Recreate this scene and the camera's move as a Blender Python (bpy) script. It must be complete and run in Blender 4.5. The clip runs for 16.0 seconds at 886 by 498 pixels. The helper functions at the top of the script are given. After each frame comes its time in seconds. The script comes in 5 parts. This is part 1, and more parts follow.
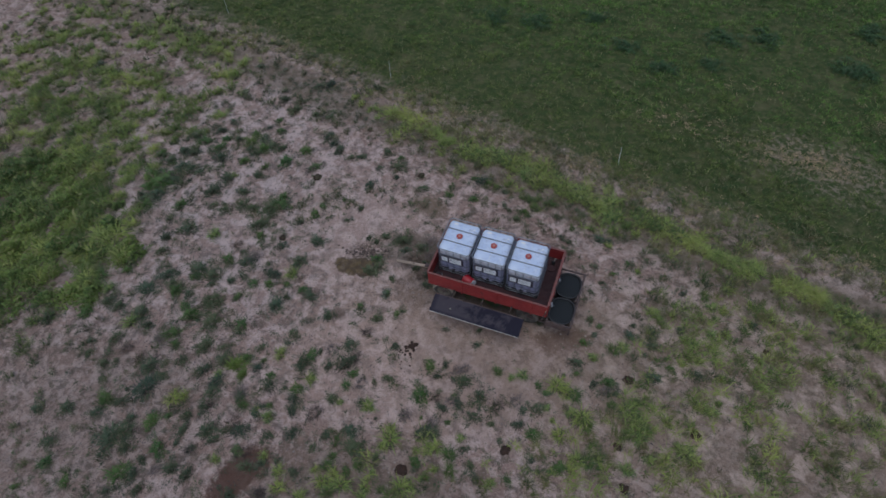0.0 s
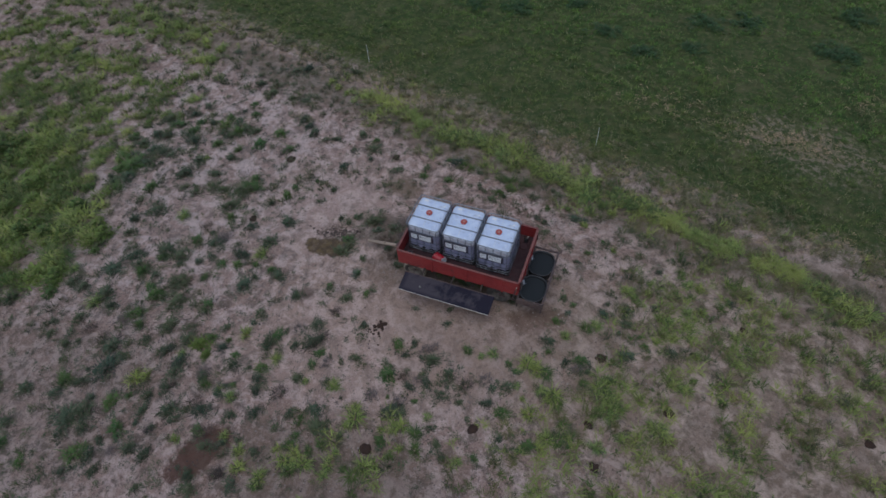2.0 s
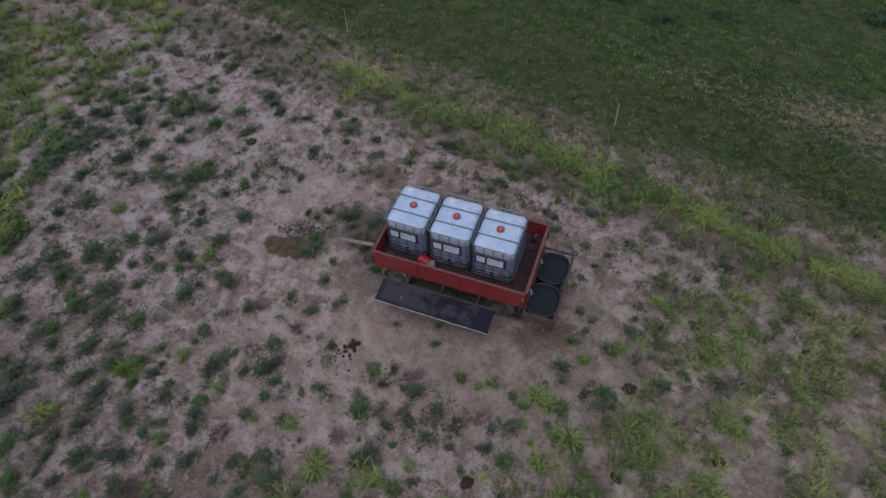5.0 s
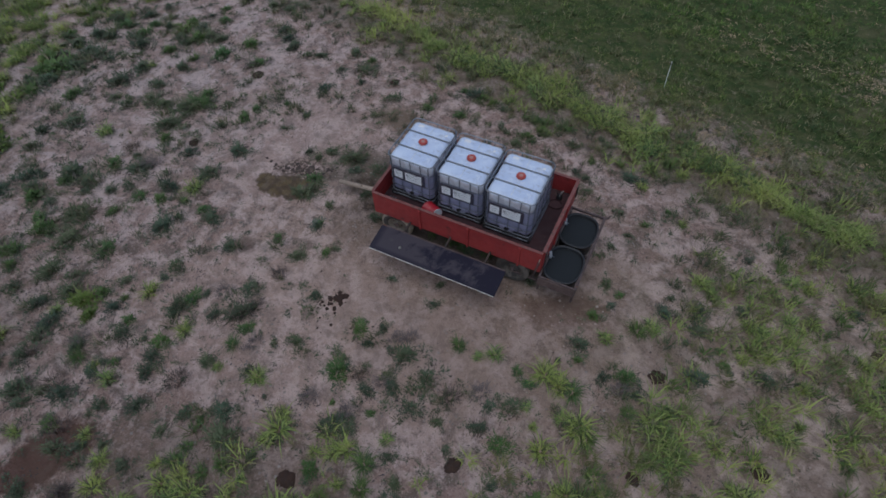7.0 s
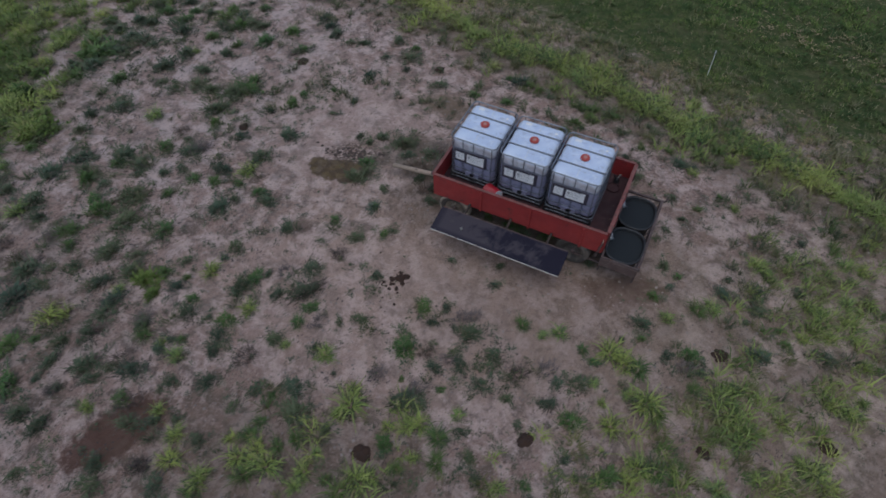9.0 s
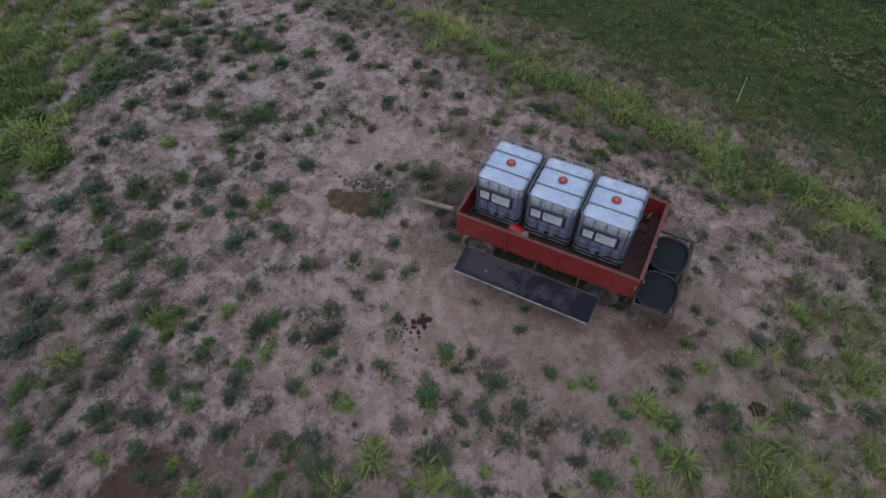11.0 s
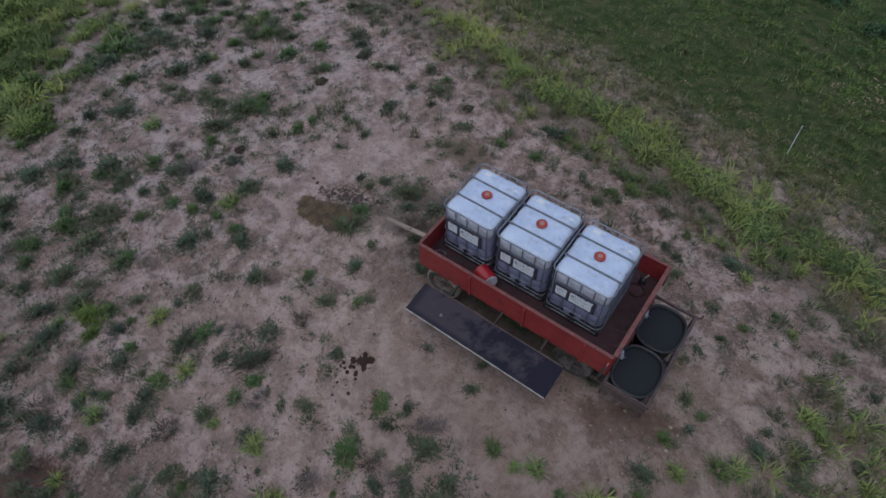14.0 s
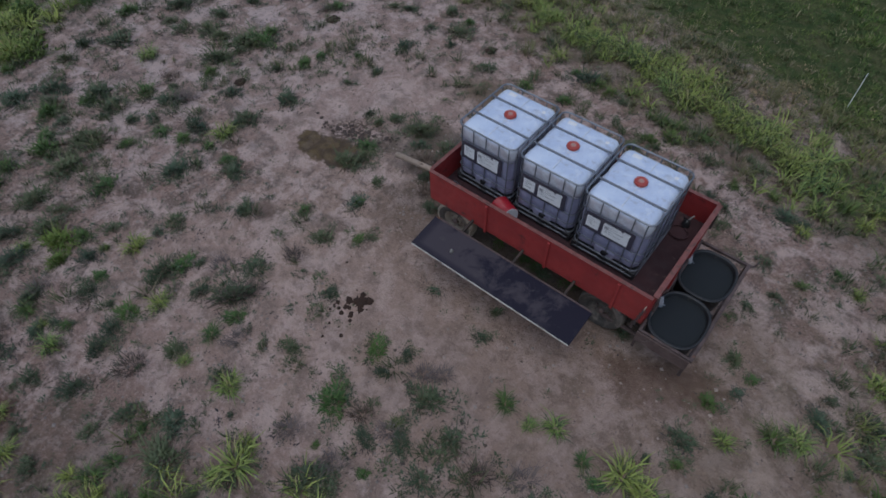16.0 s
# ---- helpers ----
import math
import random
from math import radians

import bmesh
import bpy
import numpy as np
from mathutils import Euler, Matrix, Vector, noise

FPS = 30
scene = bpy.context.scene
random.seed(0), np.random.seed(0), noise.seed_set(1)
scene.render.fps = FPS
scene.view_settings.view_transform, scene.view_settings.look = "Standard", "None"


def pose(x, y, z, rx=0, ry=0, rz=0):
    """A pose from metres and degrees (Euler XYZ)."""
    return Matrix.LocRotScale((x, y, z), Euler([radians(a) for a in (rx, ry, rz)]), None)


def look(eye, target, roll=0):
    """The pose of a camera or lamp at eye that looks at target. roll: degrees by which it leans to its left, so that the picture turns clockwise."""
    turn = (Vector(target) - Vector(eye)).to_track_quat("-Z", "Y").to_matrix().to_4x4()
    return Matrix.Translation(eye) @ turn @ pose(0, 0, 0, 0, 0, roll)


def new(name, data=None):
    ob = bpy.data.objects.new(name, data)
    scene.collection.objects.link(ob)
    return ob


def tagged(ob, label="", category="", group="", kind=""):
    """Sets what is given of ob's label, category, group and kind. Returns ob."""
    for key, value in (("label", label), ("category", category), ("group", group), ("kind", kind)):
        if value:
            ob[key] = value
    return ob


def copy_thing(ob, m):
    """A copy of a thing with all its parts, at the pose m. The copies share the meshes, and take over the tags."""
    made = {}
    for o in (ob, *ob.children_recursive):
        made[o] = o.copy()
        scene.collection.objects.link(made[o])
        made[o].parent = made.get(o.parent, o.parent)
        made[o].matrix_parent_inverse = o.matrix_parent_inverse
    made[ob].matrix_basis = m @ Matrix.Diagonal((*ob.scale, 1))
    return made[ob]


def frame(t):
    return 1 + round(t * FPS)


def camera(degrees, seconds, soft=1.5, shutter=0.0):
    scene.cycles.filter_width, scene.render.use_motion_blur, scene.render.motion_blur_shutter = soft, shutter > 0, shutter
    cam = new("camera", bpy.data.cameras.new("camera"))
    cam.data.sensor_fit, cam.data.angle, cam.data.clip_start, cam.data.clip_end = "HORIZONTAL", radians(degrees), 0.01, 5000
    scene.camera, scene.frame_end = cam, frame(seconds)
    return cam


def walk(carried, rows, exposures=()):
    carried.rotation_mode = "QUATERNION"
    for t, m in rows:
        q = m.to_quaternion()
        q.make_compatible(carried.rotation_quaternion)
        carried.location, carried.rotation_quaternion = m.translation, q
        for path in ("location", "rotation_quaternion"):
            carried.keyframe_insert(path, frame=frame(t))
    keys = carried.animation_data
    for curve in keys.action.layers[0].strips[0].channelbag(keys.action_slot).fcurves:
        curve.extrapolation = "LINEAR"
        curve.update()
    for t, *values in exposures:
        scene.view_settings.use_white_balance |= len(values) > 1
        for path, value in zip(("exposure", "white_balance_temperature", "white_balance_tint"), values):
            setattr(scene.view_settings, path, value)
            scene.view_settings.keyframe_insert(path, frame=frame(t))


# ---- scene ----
cam = camera(75.7, 16.0, 1.6, 0.65)
PATH = [
    (0, (4.333, -8.171, 15.101), (3.843, -7.11, 13.477), -4.9),
    (0.5, (4.692, -8.158, 14.904), (4.197, -7.089, 13.288), -5.0),
    (1, (4.926, -8.216, 14.676), (4.431, -7.143, 13.063), -5.0),
    (1.5, (5.141, -8.314, 14.421), (4.643, -7.236, 12.812), -5.0),
    (2, (5.283, -8.341, 14.245), (4.786, -7.26, 12.637), -4.9),
    (2.5, (5.379, -8.355, 14.117), (4.882, -7.273, 12.51), -4.9),
    (3, (5.411, -8.423, 13.797), (4.915, -7.335, 12.194), -4.7),
    (3.5, (5.368, -8.297, 13.383), (4.874, -7.209, 11.78), -4.7),
    (4, (5.099, -7.731, 12.859), (4.607, -6.641, 11.256), -4.6),
    (4.2, (4.947, -7.416, 12.634), (4.456, -6.326, 11.031), -4.6),
    (4.9, (4.634, -6.567, 11.824), (4.155, -5.486, 10.211), -4.2),
    (5.6, (4.534, -5.961, 10.986), (4.061, -4.9, 9.357), -3.6),
    (6.3, (4.64, -5.866, 10.263), (4.137, -4.82, 8.634), -3.0),
    (6.5, (4.724, -5.934, 10.08), (4.191, -4.896, 8.455), -2.9),
    (7, (4.847, -6.115, 9.644), (4.285, -5.076, 8.03), -2.6),
    (7.5, (4.809, -6.139, 9.491), (4.243, -5.102, 7.877), -2.4),
    (8, (4.6, -6.305, 9.448), (4.04, -5.262, 7.836), -2.1),
    (8.5, (4.266, -6.601, 9.476), (3.711, -5.556, 7.864), -1.9),
    (9, (3.837, -7.04, 9.564), (3.291, -5.993, 7.949), -1.6),
    (9.2, (3.69, -7.268, 9.6), (3.15, -6.215, 7.987), -1.2),
    (9.7, (3.37, -7.493, 9.684), (2.833, -6.44, 8.07), -1.1),
    (10.2, (3.2, -7.289, 9.749), (2.656, -6.244, 8.132), -1.5),
    (10.8, (3.13, -6.635, 9.774), (2.571, -5.604, 8.155), -2.1),
    (11.3, (3.129, -5.882, 9.732), (2.56, -4.859, 8.111), -2.5),
    (11.5, (3.126, -5.588, 9.67), (2.552, -4.565, 8.051), -2.5),
    (12, (3.139, -4.752, 9.623), (2.561, -3.736, 8.0), -2.7),
    (12.5, (3.301, -4.186, 9.576), (2.692, -3.189, 7.952), -3.0),
    (13, (3.531, -4.111, 9.34), (2.871, -3.141, 7.72), -2.7),
    (13.5, (3.76, -4.207, 9.127), (3.051, -3.263, 7.512), -2.4),
    (14, (3.918, -4.319, 8.897), (3.182, -3.388, 7.288), -2.2),
    (14.5, (4.045, -4.416, 8.567), (3.291, -3.487, 6.964), -1.9),
    (15, (4.112, -4.507, 8.203), (3.342, -3.585, 6.604), -1.6),
    (15.5, (4.101, -4.533, 7.704), (3.319, -3.612, 6.11), -1.5),
    (16, (4.056, -4.516, 7.191), (3.268, -3.591, 5.603), -1.3),
]
EXPOSURE = 0.0
walk(cam, [(t, look(eye, target, roll)) for t, eye, target, roll in PATH], [(0.0, EXPOSURE)])

# ---- light: an overcast evening sky, with a broad soft sun behind the cloud ----
world = bpy.data.worlds.new("overcast_sky")
scene.world = world
world.use_nodes = True
wn, wl = world.node_tree.nodes, world.node_tree.links
sky = wn.new("ShaderNodeTexSky")
sky.sky_type, sky.sun_disc = "NISHITA", False
sky.sun_elevation, sky.sun_rotation = radians(85), radians(10)
sky.air_density, sky.dust_density, sky.ozone_density = 1.0, 1.2, 1.6
wn["Background"].inputs["Strength"].default_value = 0.085
wl.new(sky.outputs["Color"], wn["Background"].inputs["Color"])
sun = new("sun", bpy.data.lights.new("sun", "SUN"))
sun.data.energy, sun.data.angle, sun.data.color = 1.16, radians(72), (0.915, 0.97, 1.0)
sun.matrix_world = look((0, -11, 28), (0, 0, 0))


# ---- materials ----
def tree(name):
    m = bpy.data.materials.new(name)
    m.use_nodes = True
    n = m.node_tree.nodes
    return m, n, m.node_tree.links, n["Principled BSDF"]


def tex(n, l, coord, scale, detail=4.0, rough=0.6, dist=0.0):
    t = n.new("ShaderNodeTexNoise")
    t.inputs["Scale"].default_value, t.inputs["Detail"].default_value = scale, detail
    t.inputs["Roughness"].default_value, t.inputs["Distortion"].default_value = rough, dist
    l.new(coord, t.inputs["Vector"])
    return t.outputs["Fac"]


def ramp(n, l, fac, a, b, lo=0.0, hi=1.0):
    m = n.new("ShaderNodeMapRange")
    m.interpolation_type = "SMOOTHSTEP"
    for key, value in (("From Min", a), ("From Max", b), ("To Min", lo), ("To Max", hi)):
        m.inputs[key].default_value = value
    l.new(fac, m.inputs["Value"])
    return m.outputs["Result"]


def mix(n, l, fac, a, b):
    m = n.new("ShaderNodeMix")
    m.data_type = "RGBA"
    for key, v in ((0, fac), (6, a), (7, b)):
        if isinstance(v, (int, float)):
            m.inputs[key].default_value = v
        elif isinstance(v, tuple):
            m.inputs[key].default_value = (*v, 1.0)
        else:
            l.new(v, m.inputs[key])
    return m.outputs[2]


def calc(n, l, op, a, b=0.0):
    m = n.new("ShaderNodeMath")
    m.operation = op
    for i, v in enumerate((a, b)):
        if isinstance(v, (int, float)):
            m.inputs[i].default_value = v
        else:
            l.new(v, m.inputs[i])
    return m.outputs[0]


def bumped(n, l, b, height, strength, distance):
    k = n.new("ShaderNodeBump")
    k.inputs["Strength"].default_value, k.inputs["Distance"].default_value = strength, distance
    l.new(height, k.inputs["Height"])
    l.new(k.outputs["Normal"], b.inputs["Normal"])


def surface(name, one, two, scale=6.0, stain=None, stain_scale=2.0, stain_from=0.55, rough=0.6, metal=0.0, bump=0.3, fine=60.0, vary=0.0):
    """Two tones in patches, fine grain, and stains or wear with a shape of their own."""
    m, n, l, b = tree(name)
    where = n.new("ShaderNodeTexCoord").outputs["Object"]
    colour = mix(n, l, ramp(n, l, tex(n, l, where, scale), 0.35, 0.65), one, two)
    grain = tex(n, l, where, fine, 3.0, 0.7)
    colour = mix(n, l, ramp(n, l, grain, 0.3, 0.75, 0.0, 0.35), colour, tuple(c * 0.55 for c in one))
    if stain:
        mask = ramp(n, l, tex(n, l, where, stain_scale, 6.0, 0.65, 0.4), stain_from, stain_from + 0.12)
        colour = mix(n, l, mask, colour, stain)
    if vary:
        info = n.new("ShaderNodeObjectInfo").outputs["Random"]
        colour = mix(n, l, calc(n, l, "MULTIPLY", info, vary), colour, tuple(c * 0.4 for c in two))
    l.new(colour, b.inputs["Base Color"])
    rough_map = ramp(n, l, tex(n, l, where, scale * 2.3), 0.3, 0.7, max(0.05, rough - 0.12), min(1.0, rough + 0.12))
    l.new(rough_map, b.inputs["Roughness"])
    b.inputs["Metallic"].default_value = metal
    bumped(n, l, b, grain, bump, 0.004)
    return m


def leafy(name, one, two, old, rough=0.6, dark=0.55):
    """Leaves: each blade has its own tone, some dry."""
    m, n, l, b = tree(name)
    rnd = n.new("ShaderNodeNewGeometry").outputs["Random Per Island"]
    where = n.new("ShaderNodeTexCoord").outputs["Object"]
    patch = tex(n, l, where, 1.1, 3.0)
    colour = mix(n, l, rnd, one, two)
    colour = mix(n, l, ramp(n, l, patch, 0.42, 0.62, 0.0, dark), colour, tuple(c * 0.5 for c in one))
    broad = ramp(n, l, tex(n, l, where, 0.33, 4.0), 0.45, 0.65, 0.0, 0.5)
    colour = mix(n, l, broad, colour, tuple(min(1.0, c * k) for c, k in zip(two, (1.45, 1.25, 1.1))))
    own = n.new("ShaderNodeObjectInfo").outputs["Random"]
    colour = mix(n, l, ramp(n, l, own, 0.35, 1.0, 0.0, 0.55), colour, tuple(c * k for c, k in zip(two, (1.05, 0.98, 0.8))))
    colour = mix(n, l, ramp(n, l, own, 0.0, 0.35, 0.5, 0.0), colour, tuple(c * k for c, k in zip(two, (0.62, 0.82, 0.95))))
    dry = ramp(n, l, calc(n, l, "FRACT", calc(n, l, "MULTIPLY", rnd, 37.7)), 0.86, 0.92)
    colour = mix(n, l, dry, colour, old)
    l.new(colour, b.inputs["Base Color"])
    b.inputs["Roughness"].default_value = rough
    b.inputs["Specular IOR Level"].default_value = 0.3
    return m


def meadow_material():
    """Pasture blades: olive and half dry along the track, greener farther out, in drifts."""
    m, n, l, b = tree("meadow_blade")
    rnd = n.new("ShaderNodeNewGeometry").outputs["Random Per Island"]
    where = n.new("ShaderNodeTexCoord").outputs["Object"]
    sep = n.new("ShaderNodeSeparateXYZ")
    l.new(where, sep.inputs[0])
    far = calc(n, l, "ADD", calc(n, l, "ADD", sep.outputs["Y"], calc(n, l, "MULTIPLY", sep.outputs["X"], 0.215)), -7.4)
    far = calc(n, l, "ADD", far, calc(n, l, "MULTIPLY", calc(n, l, "ADD", tex(n, l, where, 0.3, 4.0), -0.5), 9.0))
    olive = mix(n, l, rnd, (0.086, 0.140, 0.036), (0.195, 0.228, 0.072))
    green = mix(n, l, rnd, (0.078, 0.186, 0.038), (0.190, 0.298, 0.072))
    colour = mix(n, l, ramp(n, l, far, 2.5, 8.0, 0.05, 1.0), olive, green)
    colour = mix(n, l, ramp(n, l, tex(n, l, where, 0.9, 4.0), 0.47, 0.62, 0.0, 0.7), colour, (0.044, 0.090, 0.040))
    colour = mix(n, l, ramp(n, l, tex(n, l, where, 0.55, 5.0, 0.6, 0.3), 0.52, 0.66, 0.0, 0.45), colour, (0.170, 0.190, 0.075))
    # shade between the tussocks, put into the blade colour as dark blotches
    colour = mix(n, l, ramp(n, l, tex(n, l, where, 2.2, 3.0), 0.48, 0.58, 0.0, 0.62), colour, (0.048, 0.086, 0.036))
    dry = ramp(n, l, calc(n, l, "FRACT", calc(n, l, "MULTIPLY", rnd, 37.7)), 0.88, 0.93)
    colour = mix(n, l, dry, colour, (0.31, 0.28, 0.16))
    l.new(colour, b.inputs["Base Color"])
    b.inputs["Roughness"].default_value = 0.7
    b.inputs["Specular IOR Level"].default_value = 0.12
    return m


def soil_material():
    m, n, l, b = tree("sandy_soil")
    geo = n.new("ShaderNodeTexCoord").outputs["Object"]
    sep = n.new("ShaderNodeSeparateXYZ")
    l.new(geo, sep.inputs[0])
    X, Y = sep.outputs["X"], sep.outputs["Y"]
    ragged = calc(n, l, "ADD", calc(n, l, "ADD", calc(n, l, "MULTIPLY", tex(n, l, geo, 1.4, 6.0, 0.7, 0.4), 0.9), calc(n, l, "MULTIPLY", tex(n, l, geo, 7.0, 6.0, 0.75), 0.8)), -0.85)

    def spot(cx, cy, rx, ry, turn, rag=1.0, sharp=0.25):
        """A ragged-edged patch of another colour on the soil."""
        c, s = math.cos(radians(turn)), math.sin(radians(turn))
        dx, dy = calc(n, l, "ADD", X, -cx), calc(n, l, "ADD", Y, -cy)
        u = calc(n, l, "ADD", calc(n, l, "MULTIPLY", dx, c / rx), calc(n, l, "MULTIPLY", dy, s / rx))
        v = calc(n, l, "ADD", calc(n, l, "MULTIPLY", dx, -s / ry), calc(n, l, "MULTIPLY", dy, c / ry))
        q = calc(n, l, "SQRT", calc(n, l, "ADD", calc(n, l, "MULTIPLY", u, u), calc(n, l, "MULTIPLY", v, v)))
        return ramp(n, l, calc(n, l, "ADD", q, calc(n, l, "MULTIPLY", ragged, rag)), 1.0 - sharp, 1.0 + sharp, 1.0, 0.0)

    past = calc(n, l, "ADD", calc(n, l, "ADD", Y, calc(n, l, "MULTIPLY", X, 0.215)), -7.4)
    wobble = calc(n, l, "MULTIPLY", ragged, 3.0)
    colour = mix(n, l, ramp(n, l, tex(n, l, geo, 0.35, 5.0), 0.38, 0.62), (0.332, 0.216, 0.178), (0.416, 0.283, 0.244))
    trodden = spot(1.6, -1.0, 4.4, 2.7, 0, 1.2, 0.5)
    colour = mix(n, l, calc(n, l, "MULTIPLY", trodden, 0.75), colour, (0.45, 0.316, 0.250))
    pale = ramp(n, l, tex(n, l, geo, 1.5, 7.0, 0.62, 0.3), 0.47, 0.6)
    colour = mix(n, l, calc(n, l, "MULTIPLY", pale, 0.56), colour, (0.70, 0.535, 0.495))
    humus = ramp(n, l, tex(n, l, geo, 2.3, 7.0, 0.64, 0.5), 0.49, 0.62)
    colour = mix(n, l, calc(n, l, "MULTIPLY", humus, 0.76), colour, (0.125, 0.097, 0.08))
    moss = ramp(n, l, tex(n, l, geo, 1.7, 8.0, 0.75, 0.2), 0.53, 0.66)
    colour = mix(n, l, calc(n, l, "MULTIPLY", moss, 0.45), colour, (0.125, 0.125, 0.085))
    speck = ramp(n, l, tex(n, l, geo, 13.0, 7.0, 0.8), 0.5, 0.62)
    colour = mix(n, l, calc(n, l, "MULTIPLY", speck, 0.48), colour, (0.125, 0.088, 0.074))
    crumb = ramp(n, l, tex(n, l, geo, 24.0, 5.0, 0.78), 0.52, 0.64)
    colour = mix(n, l, calc(n, l, "MULTIPLY", crumb, 0.46), colour, (0.73, 0.55, 0.495))
    crust = ramp(n, l, tex(n, l, geo, 3.1, 8.0, 0.66, 0.3), 0.48, 0.6)
    colour = mix(n, l, calc(n, l, "MULTIPLY", crust, 0.6), colour, (0.69, 0.522, 0.470))
    pit = ramp(n, l, tex(n, l, geo, 7.7, 9.0, 0.78, 0.4), 0.535, 0.61)
    colour = mix(n, l, calc(n, l, "MULTIPLY", pit, 0.66), colour, (0.115, 0.086, 0.072))
    colour = mix(n, l, calc(n, l, "MULTIPLY", spot(0.0, -2.7, 3.6, 2.0, 8, 1.2, 0.5), 0.34), colour, (0.62, 0.435, 0.368))
    colour = mix(n, l, calc(n, l, "MULTIPLY", spot(3.4, -0.9, 3.2, 2.3, 0, 1.2, 0.5), 0.46), colour, (0.31, 0.215, 0.168))
    colour = mix(n, l, calc(n, l, "MULTIPLY", spot(-3.2, 1.7, 2.6, 2.3, 0, 1.2, 0.5), 0.30), colour, (0.62, 0.455, 0.40))
    colour = mix(n, l, calc(n, l, "MULTIPLY", spot(-1.32, 3.25, 0.62, 0.4, -12, 1.6, 0.4), 0.7), colour, (0.17, 0.125, 0.080))
    colour = mix(n, l, calc(n, l, "MULTIPLY", spot(-2.45, -1.62, 0.3, 0.2, 10, 1.6, 0.4), 0.7), colour, (0.14, 0.09, 0.07))
    wet = calc(n, l, "MAXIMUM", spot(-2.48, 0.20, 0.62, 0.36, 10, 1.5, 0.08), spot(-3.08, 0.10, 0.34, 0.25, -35, 1.5, 0.08))
    colour = mix(n, l, calc(n, l, "MULTIPLY", wet, 0.94), colour, mix(n, l, ramp(n, l, tex(n, l, geo, 5.0, 6.0, 0.7), 0.42, 0.58), (0.150, 0.102, 0.046), (0.088, 0.058, 0.032)))
    colour = mix(n, l, calc(n, l, "MULTIPLY", spot(-0.9, 1.35, 1.2, 0.7, 10, 1.4, 0.4), 0.75), colour, (0.12, 0.10, 0.075))
    colour = mix(n, l, calc(n, l, "MULTIPLY", calc(n, l, "MULTIPLY", spot(-2.55, 0.80, 0.66, 0.36, 22, 1.6, 0.3), ramp(n, l, tex(n, l, geo, 12.0, 5.0, 0.75), 0.44, 0.54)), 0.85), colour, (0.10, 0.072, 0.055))
    colour = mix(n, l, calc(n, l, "MULTIPLY", spot(-0.3, 0.3, 0.8, 1.0, 0, 1.6, 0.4), 0.5), colour, (0.12, 0.088, 0.065))
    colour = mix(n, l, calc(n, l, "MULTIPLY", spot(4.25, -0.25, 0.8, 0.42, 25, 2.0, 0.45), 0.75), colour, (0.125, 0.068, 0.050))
    # shade under the wagon, put into the soil colour as a dark ellipse
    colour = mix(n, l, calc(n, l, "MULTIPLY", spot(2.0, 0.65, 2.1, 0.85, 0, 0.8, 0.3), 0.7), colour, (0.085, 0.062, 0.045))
    colour = mix(n, l, calc(n, l, "MULTIPLY", spot(-2.66, -6.68, 0.92, 0.44, 62, 1.6, 0.2), 0.92), colour, (0.120, 0.060, 0.046))
    colour = mix(n, l, calc(n, l, "MULTIPLY", spot(0.6, -6.2, 2.9, 1.5, 10, 1.4, 0.5), 0.55), colour, (0.15, 0.112, 0.08))
    colour = mix(n, l, calc(n, l, "MULTIPLY", spot(-7.07, -4.15, 0.26, 0.2, 20, 1.2, 0.3), 0.8), colour, (0.10, 0.068, 0.055))
    colour = mix(n, l, calc(n, l, "MULTIPLY", spot(-15.2, -2.4, 5.0, 4.6, 0, 1.2, 0.4), 0.6), colour, (0.13, 0.10, 0.07))
    colour = mix(n, l, calc(n, l, "MULTIPLY", spot(10.5, -0.6, 5.4, 4.6, 0, 1.2, 0.5), 0.5), colour, mix(n, l, pale, (0.24, 0.185, 0.125), (0.56, 0.42, 0.32)))
    colour = mix(n, l, calc(n, l, "MULTIPLY", calc(n, l, "MULTIPLY", spot(-10.0, 1.6, 5.6, 6.0, 0, 1.4, 0.4), ramp(n, l, pale, 0.0, 1.0, 0.25, 1.0)), 0.5), colour, (0.63, 0.50, 0.475))
    colour = mix(n, l, calc(n, l, "MULTIPLY", spot(-7.4, -6.6, 3.4, 2.6, 30, 1.6, 0.5), 0.35), colour, (0.15, 0.122, 0.095))
    colour = mix(n, l, calc(n, l, "MULTIPLY", spot(-22.0, 5.6, 8.5, 5.6, -12, 1.2, 0.4), 0.2), colour, (0.17, 0.135, 0.10))
    shoulder = calc(n, l, "MULTIPLY", ramp(n, l, past, -3.0, -1.9), ramp(n, l, past, -1.0, -0.5, 1.0, 0.0))
    colour = mix(n, l, calc(n, l, "MULTIPLY", shoulder, 0.62), colour, (0.15, 0.125, 0.085))
    track = calc(n, l, "MULTIPLY", ramp(n, l, calc(n, l, "ADD", past, calc(n, l, "MULTIPLY", ragged, 1.2)), -0.9, -0.4), ramp(n, l, calc(n, l, "ADD", past, calc(n, l, "MULTIPLY", ragged, 1.6)), 0.2, 0.8, 1.0, 0.0))
    colour = mix(n, l, calc(n, l, "MULTIPLY", track, 0.45), colour, mix(n, l, ramp(n, l, tex(n, l, geo, 9.0, 6.0, 0.75), 0.44, 0.58), (0.20, 0.155, 0.12), (0.50, 0.40, 0.34)))
    turf = mix(n, l, ramp(n, l, tex(n, l, geo, 3.0, 7.0, 0.72), 0.4, 0.62), (0.050, 0.082, 0.026), (0.110, 0.122, 0.050))
    turf = mix(n, l, calc(n, l, "MULTIPLY", ramp(n, l, tex(n, l, geo, 16.0, 6.0, 0.78), 0.46, 0.6), 0.5), turf, (0.050, 0.066, 0.026))
